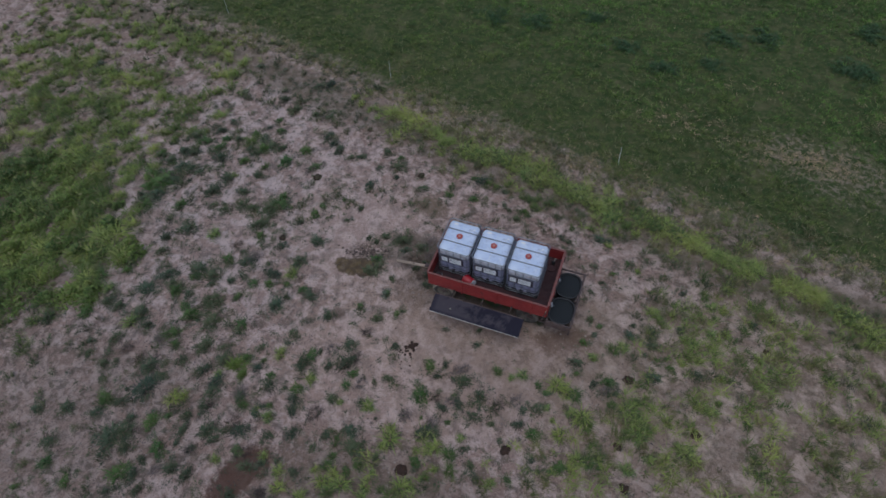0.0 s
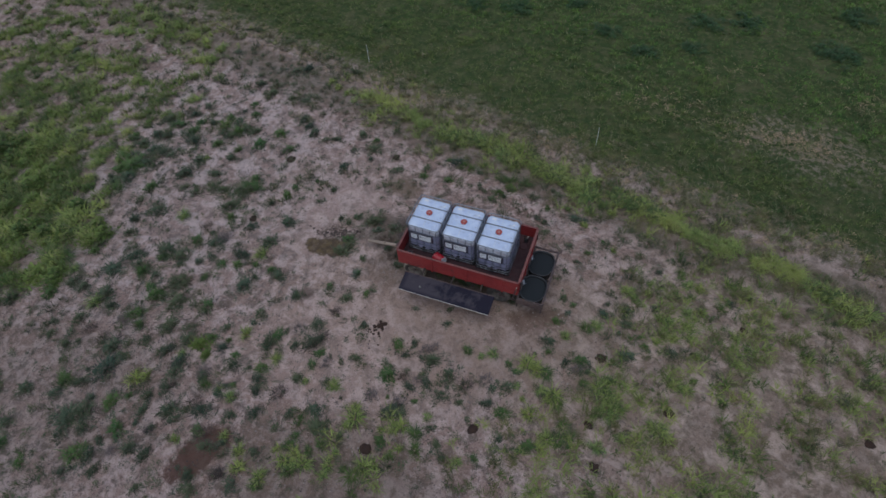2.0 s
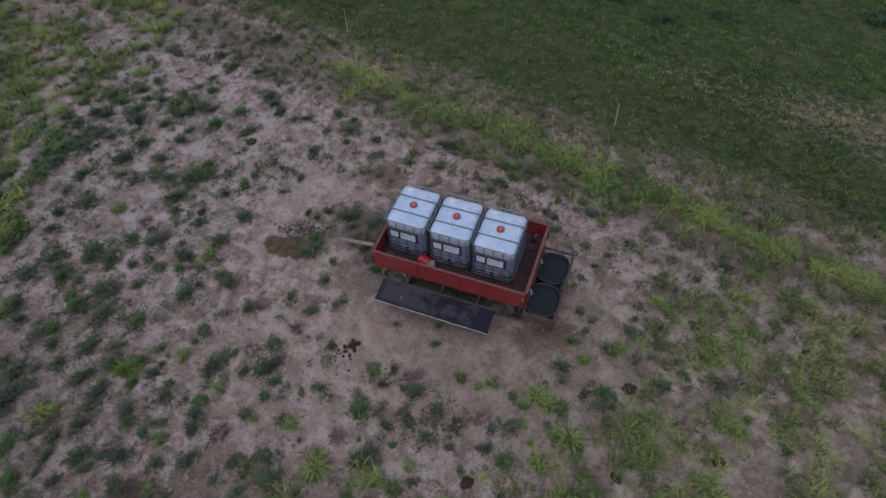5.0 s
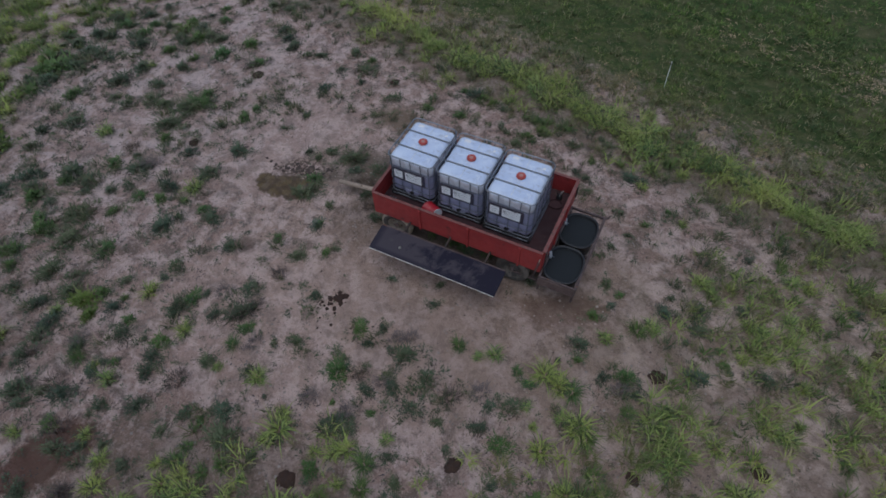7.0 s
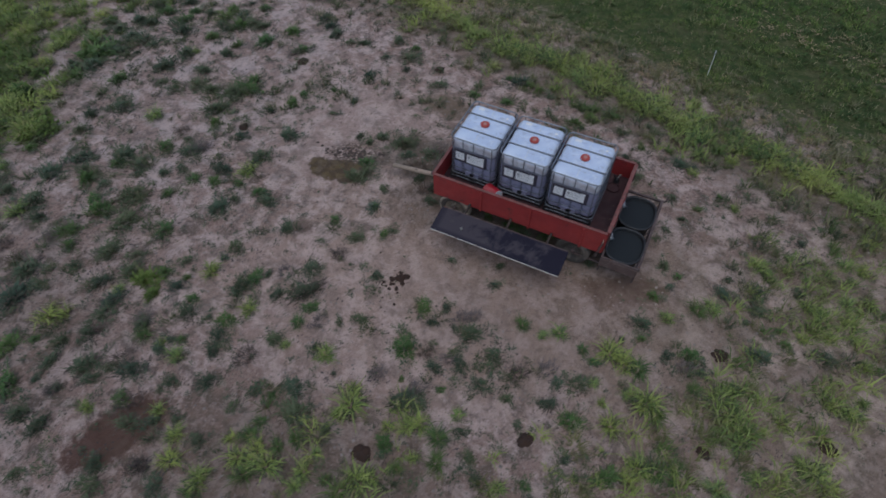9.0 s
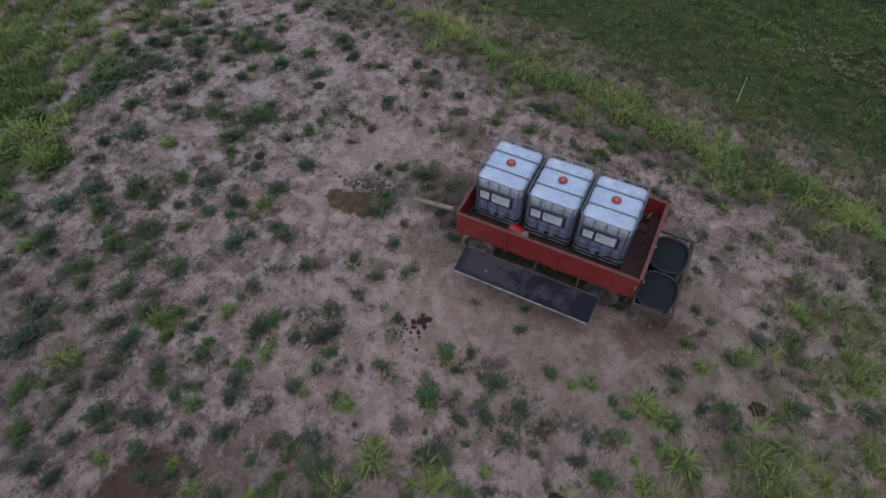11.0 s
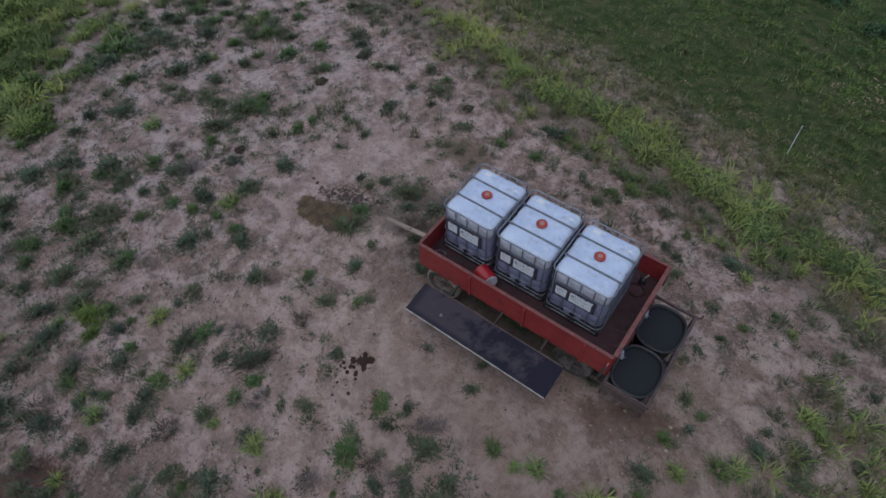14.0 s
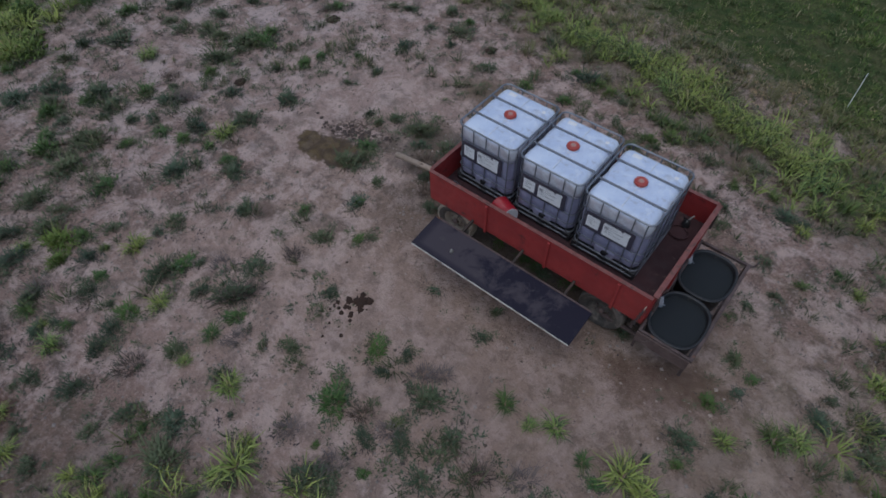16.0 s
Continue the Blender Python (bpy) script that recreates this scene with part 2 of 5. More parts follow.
    turf = mix(n, l, calc(n, l, "MULTIPLY", ramp(n, l, tex(n, l, geo, 0.8, 6.0, 0.7), 0.5, 0.64), 0.35), turf, (0.185, 0.155, 0.09))
    turf = mix(n, l, calc(n, l, "MULTIPLY", ramp(n, l, tex(n, l, geo, 6.0, 6.0, 0.75, 0.5), 0.57, 0.66), 0.5), turf, (0.27, 0.205, 0.16))
    turf = mix(n, l, calc(n, l, "MULTIPLY", calc(n, l, "MULTIPLY", spot(11.2, 9.2, 2.6, 1.4, -10, 2.2, 0.6), ramp(n, l, tex(n, l, geo, 5.0, 7.0, 0.75), 0.47, 0.6)), 0.8), turf, (0.33, 0.26, 0.20))
    colour = mix(n, l, ramp(n, l, calc(n, l, "ADD", past, wobble), -0.4, 0.9), colour, turf)
    grit = ramp(n, l, tex(n, l, geo, 55.0, 3.0, 0.7), 0.56, 0.66)
    colour = mix(n, l, calc(n, l, "MULTIPLY", grit, 0.25), colour, (0.12, 0.085, 0.072))
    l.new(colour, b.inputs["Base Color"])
    l.new(ramp(n, l, wet, 0.0, 1.0, 0.95, 0.45), b.inputs["Roughness"])
    b.inputs["Specular IOR Level"].default_value = 0.15
    relief_fac = calc(n, l, "ADD", calc(n, l, "MULTIPLY", tex(n, l, geo, 7.0, 9.0, 0.75), 1.0), calc(n, l, "MULTIPLY", tex(n, l, geo, 30.0, 5.0, 0.75), 0.4))
    bumped(n, l, b, relief_fac, 1.0, 0.07)
    return m


SOIL = soil_material()
RED = surface("red_paint", (0.405, 0.047, 0.046), (0.330, 0.040, 0.041), 3.0, (0.12, 0.034, 0.032), 5.0, 0.58, 0.5, 0.0, 0.25, 80.0)
WORN_RED = surface("worn_red_paint", (0.25, 0.095, 0.085), (0.21, 0.062, 0.055), 8.0, (0.12, 0.06, 0.05), 9.0, 0.55, 0.6, 0.0, 0.3, 90.0)
BED = surface("rusty_bed", (0.040, 0.017, 0.022), (0.060, 0.024, 0.028), 2.2, (0.11, 0.075, 0.068), 3.0, 0.62, 0.75, 0.0, 0.3, 70.0)
RUST = surface("rusty_iron", (0.085, 0.058, 0.054), (0.14, 0.10, 0.098), 7.0, (0.20, 0.085, 0.04), 9.0, 0.6, 0.7, 0.2, 0.4, 90.0)
CHASSIS = surface("chassis_iron", (0.05, 0.04, 0.036), (0.08, 0.055, 0.045), 5.0, (0.12, 0.09, 0.07), 4.0, 0.6, 0.8, 0.2, 0.3, 60.0)
ZINC = surface("zinc_tube", (0.34, 0.36, 0.40), (0.25, 0.265, 0.30), 12.0, (0.17, 0.16, 0.155), 6.0, 0.6, 0.42, 0.75, 0.15, 120.0)
BAR = surface("dull_zinc_bar", (0.25, 0.265, 0.30), (0.19, 0.20, 0.23), 9.0, (0.11, 0.10, 0.10), 6.0, 0.6, 0.5, 0.6, 0.2, 90.0)
PLATE = surface("dusty_plate", (0.15, 0.10, 0.092), (0.11, 0.07, 0.064), 6.0, (0.2, 0.15, 0.135), 5.0, 0.55, 0.75, 0.0, 0.3, 80.0)
PALE_CAP = surface("faded_cap_plastic", (0.58, 0.27, 0.24), (0.5, 0.2, 0.18), 20.0, None, 2.0, 0.5, 0.5, 0.0, 0.1, 90.0)
BLACK = surface("black_plastic", (0.016, 0.017, 0.020), (0.028, 0.029, 0.032), 5.0, (0.07, 0.062, 0.055), 4.0, 0.6, 0.5, 0.0, 0.2, 60.0)
RUBBER = surface("tyre_rubber", (0.065, 0.057, 0.052), (0.095, 0.08, 0.072), 6.0, (0.155, 0.128, 0.11), 4.0, 0.47, 0.9, 0.0, 0.3, 70.0)
TREAD = surface("dusty_tread", (0.42, 0.35, 0.28), (0.32, 0.26, 0.21), 7.0, (0.15, 0.115, 0.09), 8.0, 0.58, 0.9, 0.0, 0.4, 60.0)
RIM = surface("cream_rim", (0.26, 0.215, 0.175), (0.16, 0.13, 0.105), 8.0, (0.10, 0.07, 0.055), 9.0, 0.52, 0.6, 0.0, 0.3, 90.0)
WOOD = surface("grey_wood", (0.46, 0.35, 0.28), (0.36, 0.27, 0.21), 9.0, (0.14, 0.10, 0.075), 8.0, 0.6, 0.85, 0.0, 0.4, 90.0)


def sheet_material():
    """Dark sheet with a film of pale dust, thicker towards one end, and dried splashes."""
    m, n, l, b = tree("dusty_dark_sheet")
    where = n.new("ShaderNodeTexCoord").outputs["Object"]
    sep = n.new("ShaderNodeSeparateXYZ")
    l.new(where, sep.inputs[0])
    lean = calc(n, l, "MULTIPLY", calc(n, l, "ADD", sep.outputs["X"], -2.0), -0.10)
    film = ramp(n, l, calc(n, l, "ADD", tex(n, l, where, 1.9, 8.0, 0.7, 0.5), lean), 0.42, 0.56)
    rim = calc(n, l, "MULTIPLY", ramp(n, l, sep.outputs["Y"], -0.85, -0.74), ramp(n, l, sep.outputs["X"], 0.40, 0.56))
    film = calc(n, l, "MULTIPLY", film, ramp(n, l, rim, 0.0, 1.0, 0.35, 1.0))
    colour = mix(n, l, calc(n, l, "MULTIPLY", film, 0.9), (0.011, 0.010, 0.024), (0.068, 0.058, 0.070))
    drops = ramp(n, l, tex(n, l, where, 5.0, 5.0, 0.7), 0.58, 0.7)
    colour = mix(n, l, calc(n, l, "MULTIPLY", drops, 0.5), colour, (0.085, 0.075, 0.078))
    l.new(colour, b.inputs["Base Color"])
    l.new(ramp(n, l, film, 0.0, 1.0, 0.5, 0.8), b.inputs["Roughness"])
    b.inputs["Specular IOR Level"].default_value = 0.18
    bumped(n, l, b, tex(n, l, where, 30.0, 3.0), 0.15, 0.004)
    return m


SHEET = sheet_material()
KNOB = surface("dusty_knob", (0.34, 0.32, 0.30), (0.24, 0.22, 0.20), 20.0, None, 2.0, 0.5, 0.7, 0.0, 0.2, 90.0)
VALVE = surface("grey_valve_plastic", (0.33, 0.36, 0.40), (0.24, 0.26, 0.29), 12.0, (0.16, 0.16, 0.17), 9.0, 0.6, 0.5, 0.0, 0.1, 90.0)
EDGE = surface("pale_edge", (0.74, 0.71, 0.67), (0.52, 0.47, 0.42), 5.0, (0.18, 0.14, 0.12), 6.0, 0.54, 0.6, 0.0, 0.2, 90.0)
PAPER = surface("label_paper", (0.90, 0.90, 0.92), (0.84, 0.84, 0.87), 12.0, (0.6, 0.58, 0.57), 9.0, 0.68, 0.7, 0.0, 0.1, 120.0)
INK = surface("printed_ink", (0.36, 0.36, 0.39), (0.46, 0.46, 0.48), 20.0, None, 2.0, 0.5, 0.8, 0.0, 0.05, 120.0)
BAND = surface("label_band", (0.060, 0.054, 0.080), (0.09, 0.08, 0.105), 5.0, (0.17, 0.155, 0.165), 6.0, 0.62, 0.55, 0.0, 0.1, 90.0)
CAP = surface("red_cap_plastic", (0.50, 0.080, 0.062), (0.43, 0.065, 0.052), 14.0, None, 2.0, 0.5, 0.45, 0.0, 0.1, 90.0)
BUCKET = surface("red_bucket_plastic", (0.42, 0.016, 0.030), (0.34, 0.014, 0.026), 8.0, (0.24, 0.05, 0.05), 7.0, 0.62, 0.4, 0.0, 0.1, 90.0)
WHITE = surface("white_plastic", (0.66, 0.67, 0.70), (0.52, 0.53, 0.55), 9.0, (0.34, 0.30, 0.27), 8.0, 0.64, 0.5, 0.0, 0.1, 90.0)
DUNG = surface("dung", (0.036, 0.018, 0.012), (0.055, 0.028, 0.018), 9.0, (0.085, 0.052, 0.034), 8.0, 0.62, 0.9, 0.0, 0.9, 50.0)
TWIG = surface("dead_stalks", (0.17, 0.135, 0.13), (0.24, 0.19, 0.17), 9.0, None, 2.0, 0.5, 0.9, 0.0, 0.2, 60.0)
STAKE = surface("white_stake", (0.86, 0.86, 0.84), (0.78, 0.78, 0.75), 9.0, None, 2.0, 0.5, 0.5, 0.0, 0.1, 60.0)
WEED = leafy("weed_leaf", (0.064, 0.096, 0.056), (0.128, 0.160, 0.092), (0.19, 0.155, 0.11), 0.6, 0.4)
FRESH = leafy("fresh_weed_leaf", (0.050, 0.112, 0.036), (0.120, 0.200, 0.066), (0.19, 0.16, 0.10), 0.6, 0.4)
DULL = leafy("dull_weed_leaf", (0.044, 0.070, 0.044), (0.090, 0.118, 0.072), (0.16, 0.125, 0.095), 0.6, 0.4)
MINT = leafy("grey_weed_leaf", (0.10, 0.14, 0.105), (0.14, 0.18, 0.13), (0.2, 0.18, 0.14))
GRASS = leafy("grass_blade", (0.125, 0.190, 0.046), (0.340, 0.405, 0.118), (0.33, 0.29, 0.14), 0.6, 0.4)
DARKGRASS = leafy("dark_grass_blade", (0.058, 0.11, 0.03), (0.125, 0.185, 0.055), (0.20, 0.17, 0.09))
RANK = leafy("rank_weed_leaf", (0.026, 0.070, 0.034), (0.05, 0.112, 0.05), (0.12, 0.13, 0.07))
MAT = leafy("straw", (0.28, 0.205, 0.13), (0.43, 0.33, 0.22), (0.2, 0.155, 0.11))
CLOD = leafy("soil_clod", (0.20, 0.14, 0.115), (0.46, 0.35, 0.30), (0.12, 0.09, 0.075), 0.95, 0.3)
LITTER = leafy("dead_leaf", (0.075, 0.056, 0.05), (0.13, 0.098, 0.084), (0.2, 0.155, 0.13))
CRUMB = leafy("dark_crumb", (0.05, 0.042, 0.046), (0.09, 0.072, 0.072), (0.13, 0.10, 0.09), 0.9, 0.3)
LUSH = leafy("lush_weed_leaf", (0.035, 0.080, 0.022), (0.175, 0.255, 0.060), (0.24, 0.22, 0.10))
WISP = leafy("wispy_grass_blade", (0.062, 0.082, 0.042), (0.11, 0.13, 0.062), (0.22, 0.19, 0.12))
TURF = meadow_material()
VERGE = leafy("verge_blade", (0.112, 0.124, 0.047), (0.208, 0.210, 0.09), (0.27, 0.22, 0.12), 0.6, 0.7)
STRAW = leafy("dry_grass_blade", (0.115, 0.120, 0.055), (0.205, 0.195, 0.10), (0.33, 0.28, 0.19))


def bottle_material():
    """Cloudy white tank plastic, a little see-through, with dusty streaks; the sky's blue on the lid is put into its
    colour.
    """
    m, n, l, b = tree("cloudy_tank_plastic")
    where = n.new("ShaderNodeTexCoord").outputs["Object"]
    # lid tones: the bluish sky reflection is painted into the base colour
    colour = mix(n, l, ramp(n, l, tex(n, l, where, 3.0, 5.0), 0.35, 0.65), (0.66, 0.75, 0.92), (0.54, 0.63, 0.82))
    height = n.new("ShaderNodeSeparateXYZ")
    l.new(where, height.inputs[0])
    # below the lid the same plastic, without the painted sky blue
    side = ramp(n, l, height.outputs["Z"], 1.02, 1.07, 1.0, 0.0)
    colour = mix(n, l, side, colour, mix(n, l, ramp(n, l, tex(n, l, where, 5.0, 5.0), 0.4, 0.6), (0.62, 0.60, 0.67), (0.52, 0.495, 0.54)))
    dust = ramp(n, l, tex(n, l, where, 6.0, 6.0, 0.7, 0.6), 0.52, 0.72)
    colour = mix(n, l, calc(n, l, "MULTIPLY", dust, 0.6), colour, (0.36, 0.38, 0.44))
    cloud = ramp(n, l, tex(n, l, where, 4.5, 6.0, 0.7, 0.8), 0.50, 0.64)
    colour = mix(n, l, calc(n, l, "MULTIPLY", cloud, 0.5), colour, (0.80, 0.85, 0.94))
    full = ramp(n, l, calc(n, l, "ADD", height.outputs["Z"], calc(n, l, "MULTIPLY", tex(n, l, where, 3.0), 0.04)), 0.86, 0.91, 1.0, 0.0)
    colour = mix(n, l, calc(n, l, "MULTIPLY", full, 0.66), colour, (0.155, 0.16, 0.315))
    l.new(colour, b.inputs["Base Color"])
    b.inputs["Roughness"].default_value = 0.38
    b.inputs["Subsurface Weight"].default_value = 0.12
    b.inputs["Subsurface Radius"].default_value = (0.05, 0.05, 0.05)
    bumped(n, l, b, tex(n, l, where, 9.0, 3.0), 0.2, 0.004)
    return m


def water_material():
    m, n, l, b = tree("dark_trough_water")
    where = n.new("ShaderNodeTexCoord").outputs["Object"]
    l.new(mix(n, l, tex(n, l, where, 3.0), (0.022, 0.026, 0.030), (0.030, 0.034, 0.036)), b.inputs["Base Color"])
    b.inputs["Roughness"].default_value, b.inputs["IOR"].default_value = 0.16, 1.33
    b.inputs["Specular IOR Level"].default_value = 0.2
    bumped(n, l, b, tex(n, l, where, 7.0, 2.0), 0.06, 0.01)
    return m


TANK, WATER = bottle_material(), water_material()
SEAM = surface("pale_seam", (0.80, 0.84, 0.92), (0.62, 0.68, 0.80), 9.0, (0.5, 0.54, 0.62), 6.0, 0.55, 0.4, 0.0, 0.1, 60.0)


# ---- mesh helpers ----
def part(name, bm, material, parent=None, label="", smooth=False):
    me = bpy.data.meshes.new(name)
    bm.to_mesh(me)
    bm.free()
    me.materials.append(material)
    if smooth:
        me.polygons.foreach_set("use_smooth", [True] * len(me.polygons))
    ob = new(name, me)
    ob.parent = parent
    return tagged(ob, label)


def again(ob, m, parent):
    """One more piece on the same mesh."""
    o = ob.copy()
    scene.collection.objects.link(o)
    o.parent, o.matrix_basis = parent, m
    return o


def boxed(x0, x1, y0, y1, z0, z1, bevel=0.0, segments=2, bm=None):
    bm = bm or bmesh.new()
    made = bmesh.ops.create_cube(bm, size=1.0, matrix=Matrix.LocRotScale(((x0 + x1) / 2, (y0 + y1) / 2, (z0 + z1) / 2), None, (x1 - x0, y1 - y0, z1 - z0)))
    if bevel:
        edges = list({e for v in made["verts"] for e in v.link_edges})
        bmesh.ops.bevel(bm, geom=edges, offset=bevel, segments=segments, affect="EDGES", profile=0.5)
    return bm


def tube(points, radius, sides=8, closed=False, bm=None, flat=1.0):
    """A pipe along points; flat squashes it across."""
    bm = bm or bmesh.new()
    pts = [Vector(p) for p in points]
    count, rings = len(pts), []
    for i, p in enumerate(pts):
        a = pts[(i - 1) % count] if closed or i else p
        b = pts[(i + 1) % count] if closed or i < count - 1 else p
        way = (b - a).normalized()
        side = way.cross(Vector((0, 0, 1)))
        side = side.normalized() if side.length > 0.05 else Vector((1, 0, 0))
        up = side.cross(way).normalized()
        rings.append([bm.verts.new(p + side * math.cos(k * math.tau / sides) * radius + up * math.sin(k * math.tau / sides) * radius * flat) for k in range(sides)])
    for i in range(count if closed else count - 1):
        r, s = rings[i], rings[(i + 1) % count]
        for k in range(sides):
            bm.faces.new((r[k], r[(k + 1) % sides], s[(k + 1) % sides], s[k]))
    if not closed:
        bm.faces.new(rings[0][::-1])
        bm.faces.new(rings[-1])
    bmesh.ops.recalc_face_normals(bm, faces=bm.faces)
    return bm


def lathe(profile, sides=40, axis="z", close=False):
    """A turned form from (radius, height) pairs."""
    bm = bmesh.new()
    rings = []
    for r, h in profile:
        ring = []
        for k in range(sides):
            a = k * math.tau / sides
            c, s = math.cos(a) * r, math.sin(a) * r
            ring.append(bm.verts.new((c, s, h) if axis == "z" else (c, h, s) if axis == "y" else (h, c, s)))
        rings.append(ring)
    n = len(rings)
    for i in range(n if close else n - 1):
        a, b = rings[i], rings[(i + 1) % n]
        for k in range(sides):
            bm.faces.new((a[k], a[(k + 1) % sides], b[(k + 1) % sides], b[k]))
    if not close:
        for ring in (rings[0], rings[-1]):
            bm.faces.new(ring)
    bmesh.ops.recalc_face_normals(bm, faces=bm.faces)
    return bm


def rounded(x, y, r, z, steps=5):
    """The outline of a rounded rectangle of half sizes x, y."""
    out = []
    for cx, cy, a0 in ((x - r, y - r, 0), (r - x, y - r, 90), (r - x, r - y, 180), (x - r, r - y, 270)):
        for k in range(steps + 1):
            a = radians(a0 + 90 * k / steps)
            out.append((cx + r * math.cos(a), cy + r * math.sin(a), z))
    return out


# ---- the ground ----
def past_line(x, y):
    return y + 0.215 * x - 7.4


def relief(x, y):
    p = Vector((x, y, 0.0))
    h = 0.05 * noise.noise(p * 0.16) + 0.022 * noise.noise(p * 0.7) + 0.016 * noise.noise(p * 2.3)
    near = max(0.0, 1.0 - math.hypot((x - 2.0) / 4.5, (y - 0.6) / 3.0))
    return h * (1.0 - 0.8 * min(1.0, near * 2.5))


def spaced(lo, hi, step, far):
    a = list(np.arange(lo, hi + step / 2, step))
    s, low, high = step, lo, hi
    left, right = [], []
    while high < far:
        s *= 1.35
        low, high = low - s, high + s
        left.append(low)
        right.append(high)
    return left[::-1] + a + right


def ground_sheet():
    xs, ys = spaced(-17.0, 13.5, 0.13, 900.0), spaced(-10.0, 12.0, 0.13, 900.0)
    verts = [(x, y, relief(x, y) if abs(x) < 60 and abs(y) < 60 else 0.0) for y in ys for x in xs]
    w = len(xs)
    faces = [(j * w + i, j * w + i + 1, (j + 1) * w + i + 1, (j + 1) * w + i) for j in range(len(ys) - 1) for i in range(w - 1)]
    me = bpy.data.meshes.new("ground")
    me.from_pydata(verts, [], faces)
    me.polygons.foreach_set("use_smooth", [True] * len(me.polygons))
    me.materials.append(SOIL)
    return tagged(new("ground", me), "pinkish sandy field soil with dark crumbs", "ground", kind="structure")


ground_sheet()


# ---- the wagon ----
BED_Z, TOP_Z, LONG, WIDE = 0.76, 1.19, 3.6, 2.0


def board(name, length, parent, m, ribs=(), label=""):
    """A plain sheet-steel side board with a folded top rim, a turned-in foot and stiffening ribs."""
    h, half = TOP_Z - 0.59, 0.018
    bm = bmesh.new()
    outline = [(-half + 0.012, 0), (-half, 0.03), (-half - 0.003, h * 0.5), (-half, h - 0.035),
               (-half - 0.010, h - 0.03), (-half - 0.010, h), (half + 0.006, h), (half + 0.006, h - 0.03), (half, h - 0.035), (half, 0)]
    rings = [[bm.verts.new((x, y, z)) for y, z in outline] for x in (0, length)]
    count = len(outline)
    for k in range(count):
        bm.faces.new((rings[0][k], rings[0][(k + 1) % count], rings[1][(k + 1) % count], rings[1][k]))
    bm.faces.new(rings[0][::-1])
    bm.faces.new(rings[1])
    bmesh.ops.recalc_face_normals(bm, faces=bm.faces)
    ob = part(name, bm, RED, parent, label)
    ob.matrix_basis = m @ pose(0, 0, 0.59)
    rim = part("rim", boxed(-0.002, length + 0.002, -half - 0.012, half + 0.008, h + 0.001, h + 0.007), WORN_RED, ob, "worn pinkish rim")
    rim.matrix_basis = Matrix()
    for x in ribs:
        rib = part("rib", boxed(-0.022, 0.022, -half - 0.030, -half + 0.002, 0.006, h - 0.036, 0.006), RED, ob)
        rib.matrix_basis = pose(x, 0, 0)
    return ob


def wheel(parent, x, y, rim_look):
    tyre_shape = [(0.20, -0.07), (0.25, -0.088), (0.31, -0.09), (0.335, -0.075), (0.345, -0.04), (0.348, 0), (0.345, 0.04), (0.335, 0.075), (0.31, 0.09), (0.25, 0.088), (0.20, 0.07)]
    hub_ob = bpy.data.objects.new("wheel", None)
    scene.collection.objects.link(hub_ob)
    hub_ob.parent, hub_ob.location = parent, (x, y, 0.345)
    bm = lathe(tyre_shape, 44, "y", True)
    part("tyre", bm, RUBBER, hub_ob, "dusty worn rubber tyre", True)
    part("tread", lathe([(0.300, -0.0925), (0.326, -0.0875), (0.338, -0.078), (0.349, -0.05), (0.353, 0.0), (0.349, 0.05), (0.336, 0.078), (0.325, 0.07), (0.325, -0.07), (0.300, -0.086)], 44, "y", True), TREAD if rim_look is RIM else RUBBER, hub_ob, "pale dust-caked tread" if rim_look is RIM else "", True)
    rim = lathe([(0.0, -0.03), (0.06, -0.032), (0.075, -0.02), (0.15, -0.012), (0.175, -0.055), (0.205, -0.072), (0.212, -0.06), (0.205, 0.065), (0.0, 0.06)], 36, "y")
    part("rim", rim, rim_look, hub_ob, "dark dusty rim" if rim_look is RIM else "dust-caked rim", True)
    part("hub", lathe([(0.0, -0.085), (0.035, -0.083), (0.042, -0.07), (0.05, -0.02)], 20, "y"), RUST, hub_ob, "rusty hub", True)
    for k in range(5):
        a = k * math.tau / 5
        nut = part("nut", lathe([(0.0, -0.045), (0.011, -0.043), (0.012, -0.02)], 6, "y"), RUST, hub_ob)
        nut.location = (0.1 * math.cos(a), 0, 0.1 * math.sin(a))
    return hub_ob


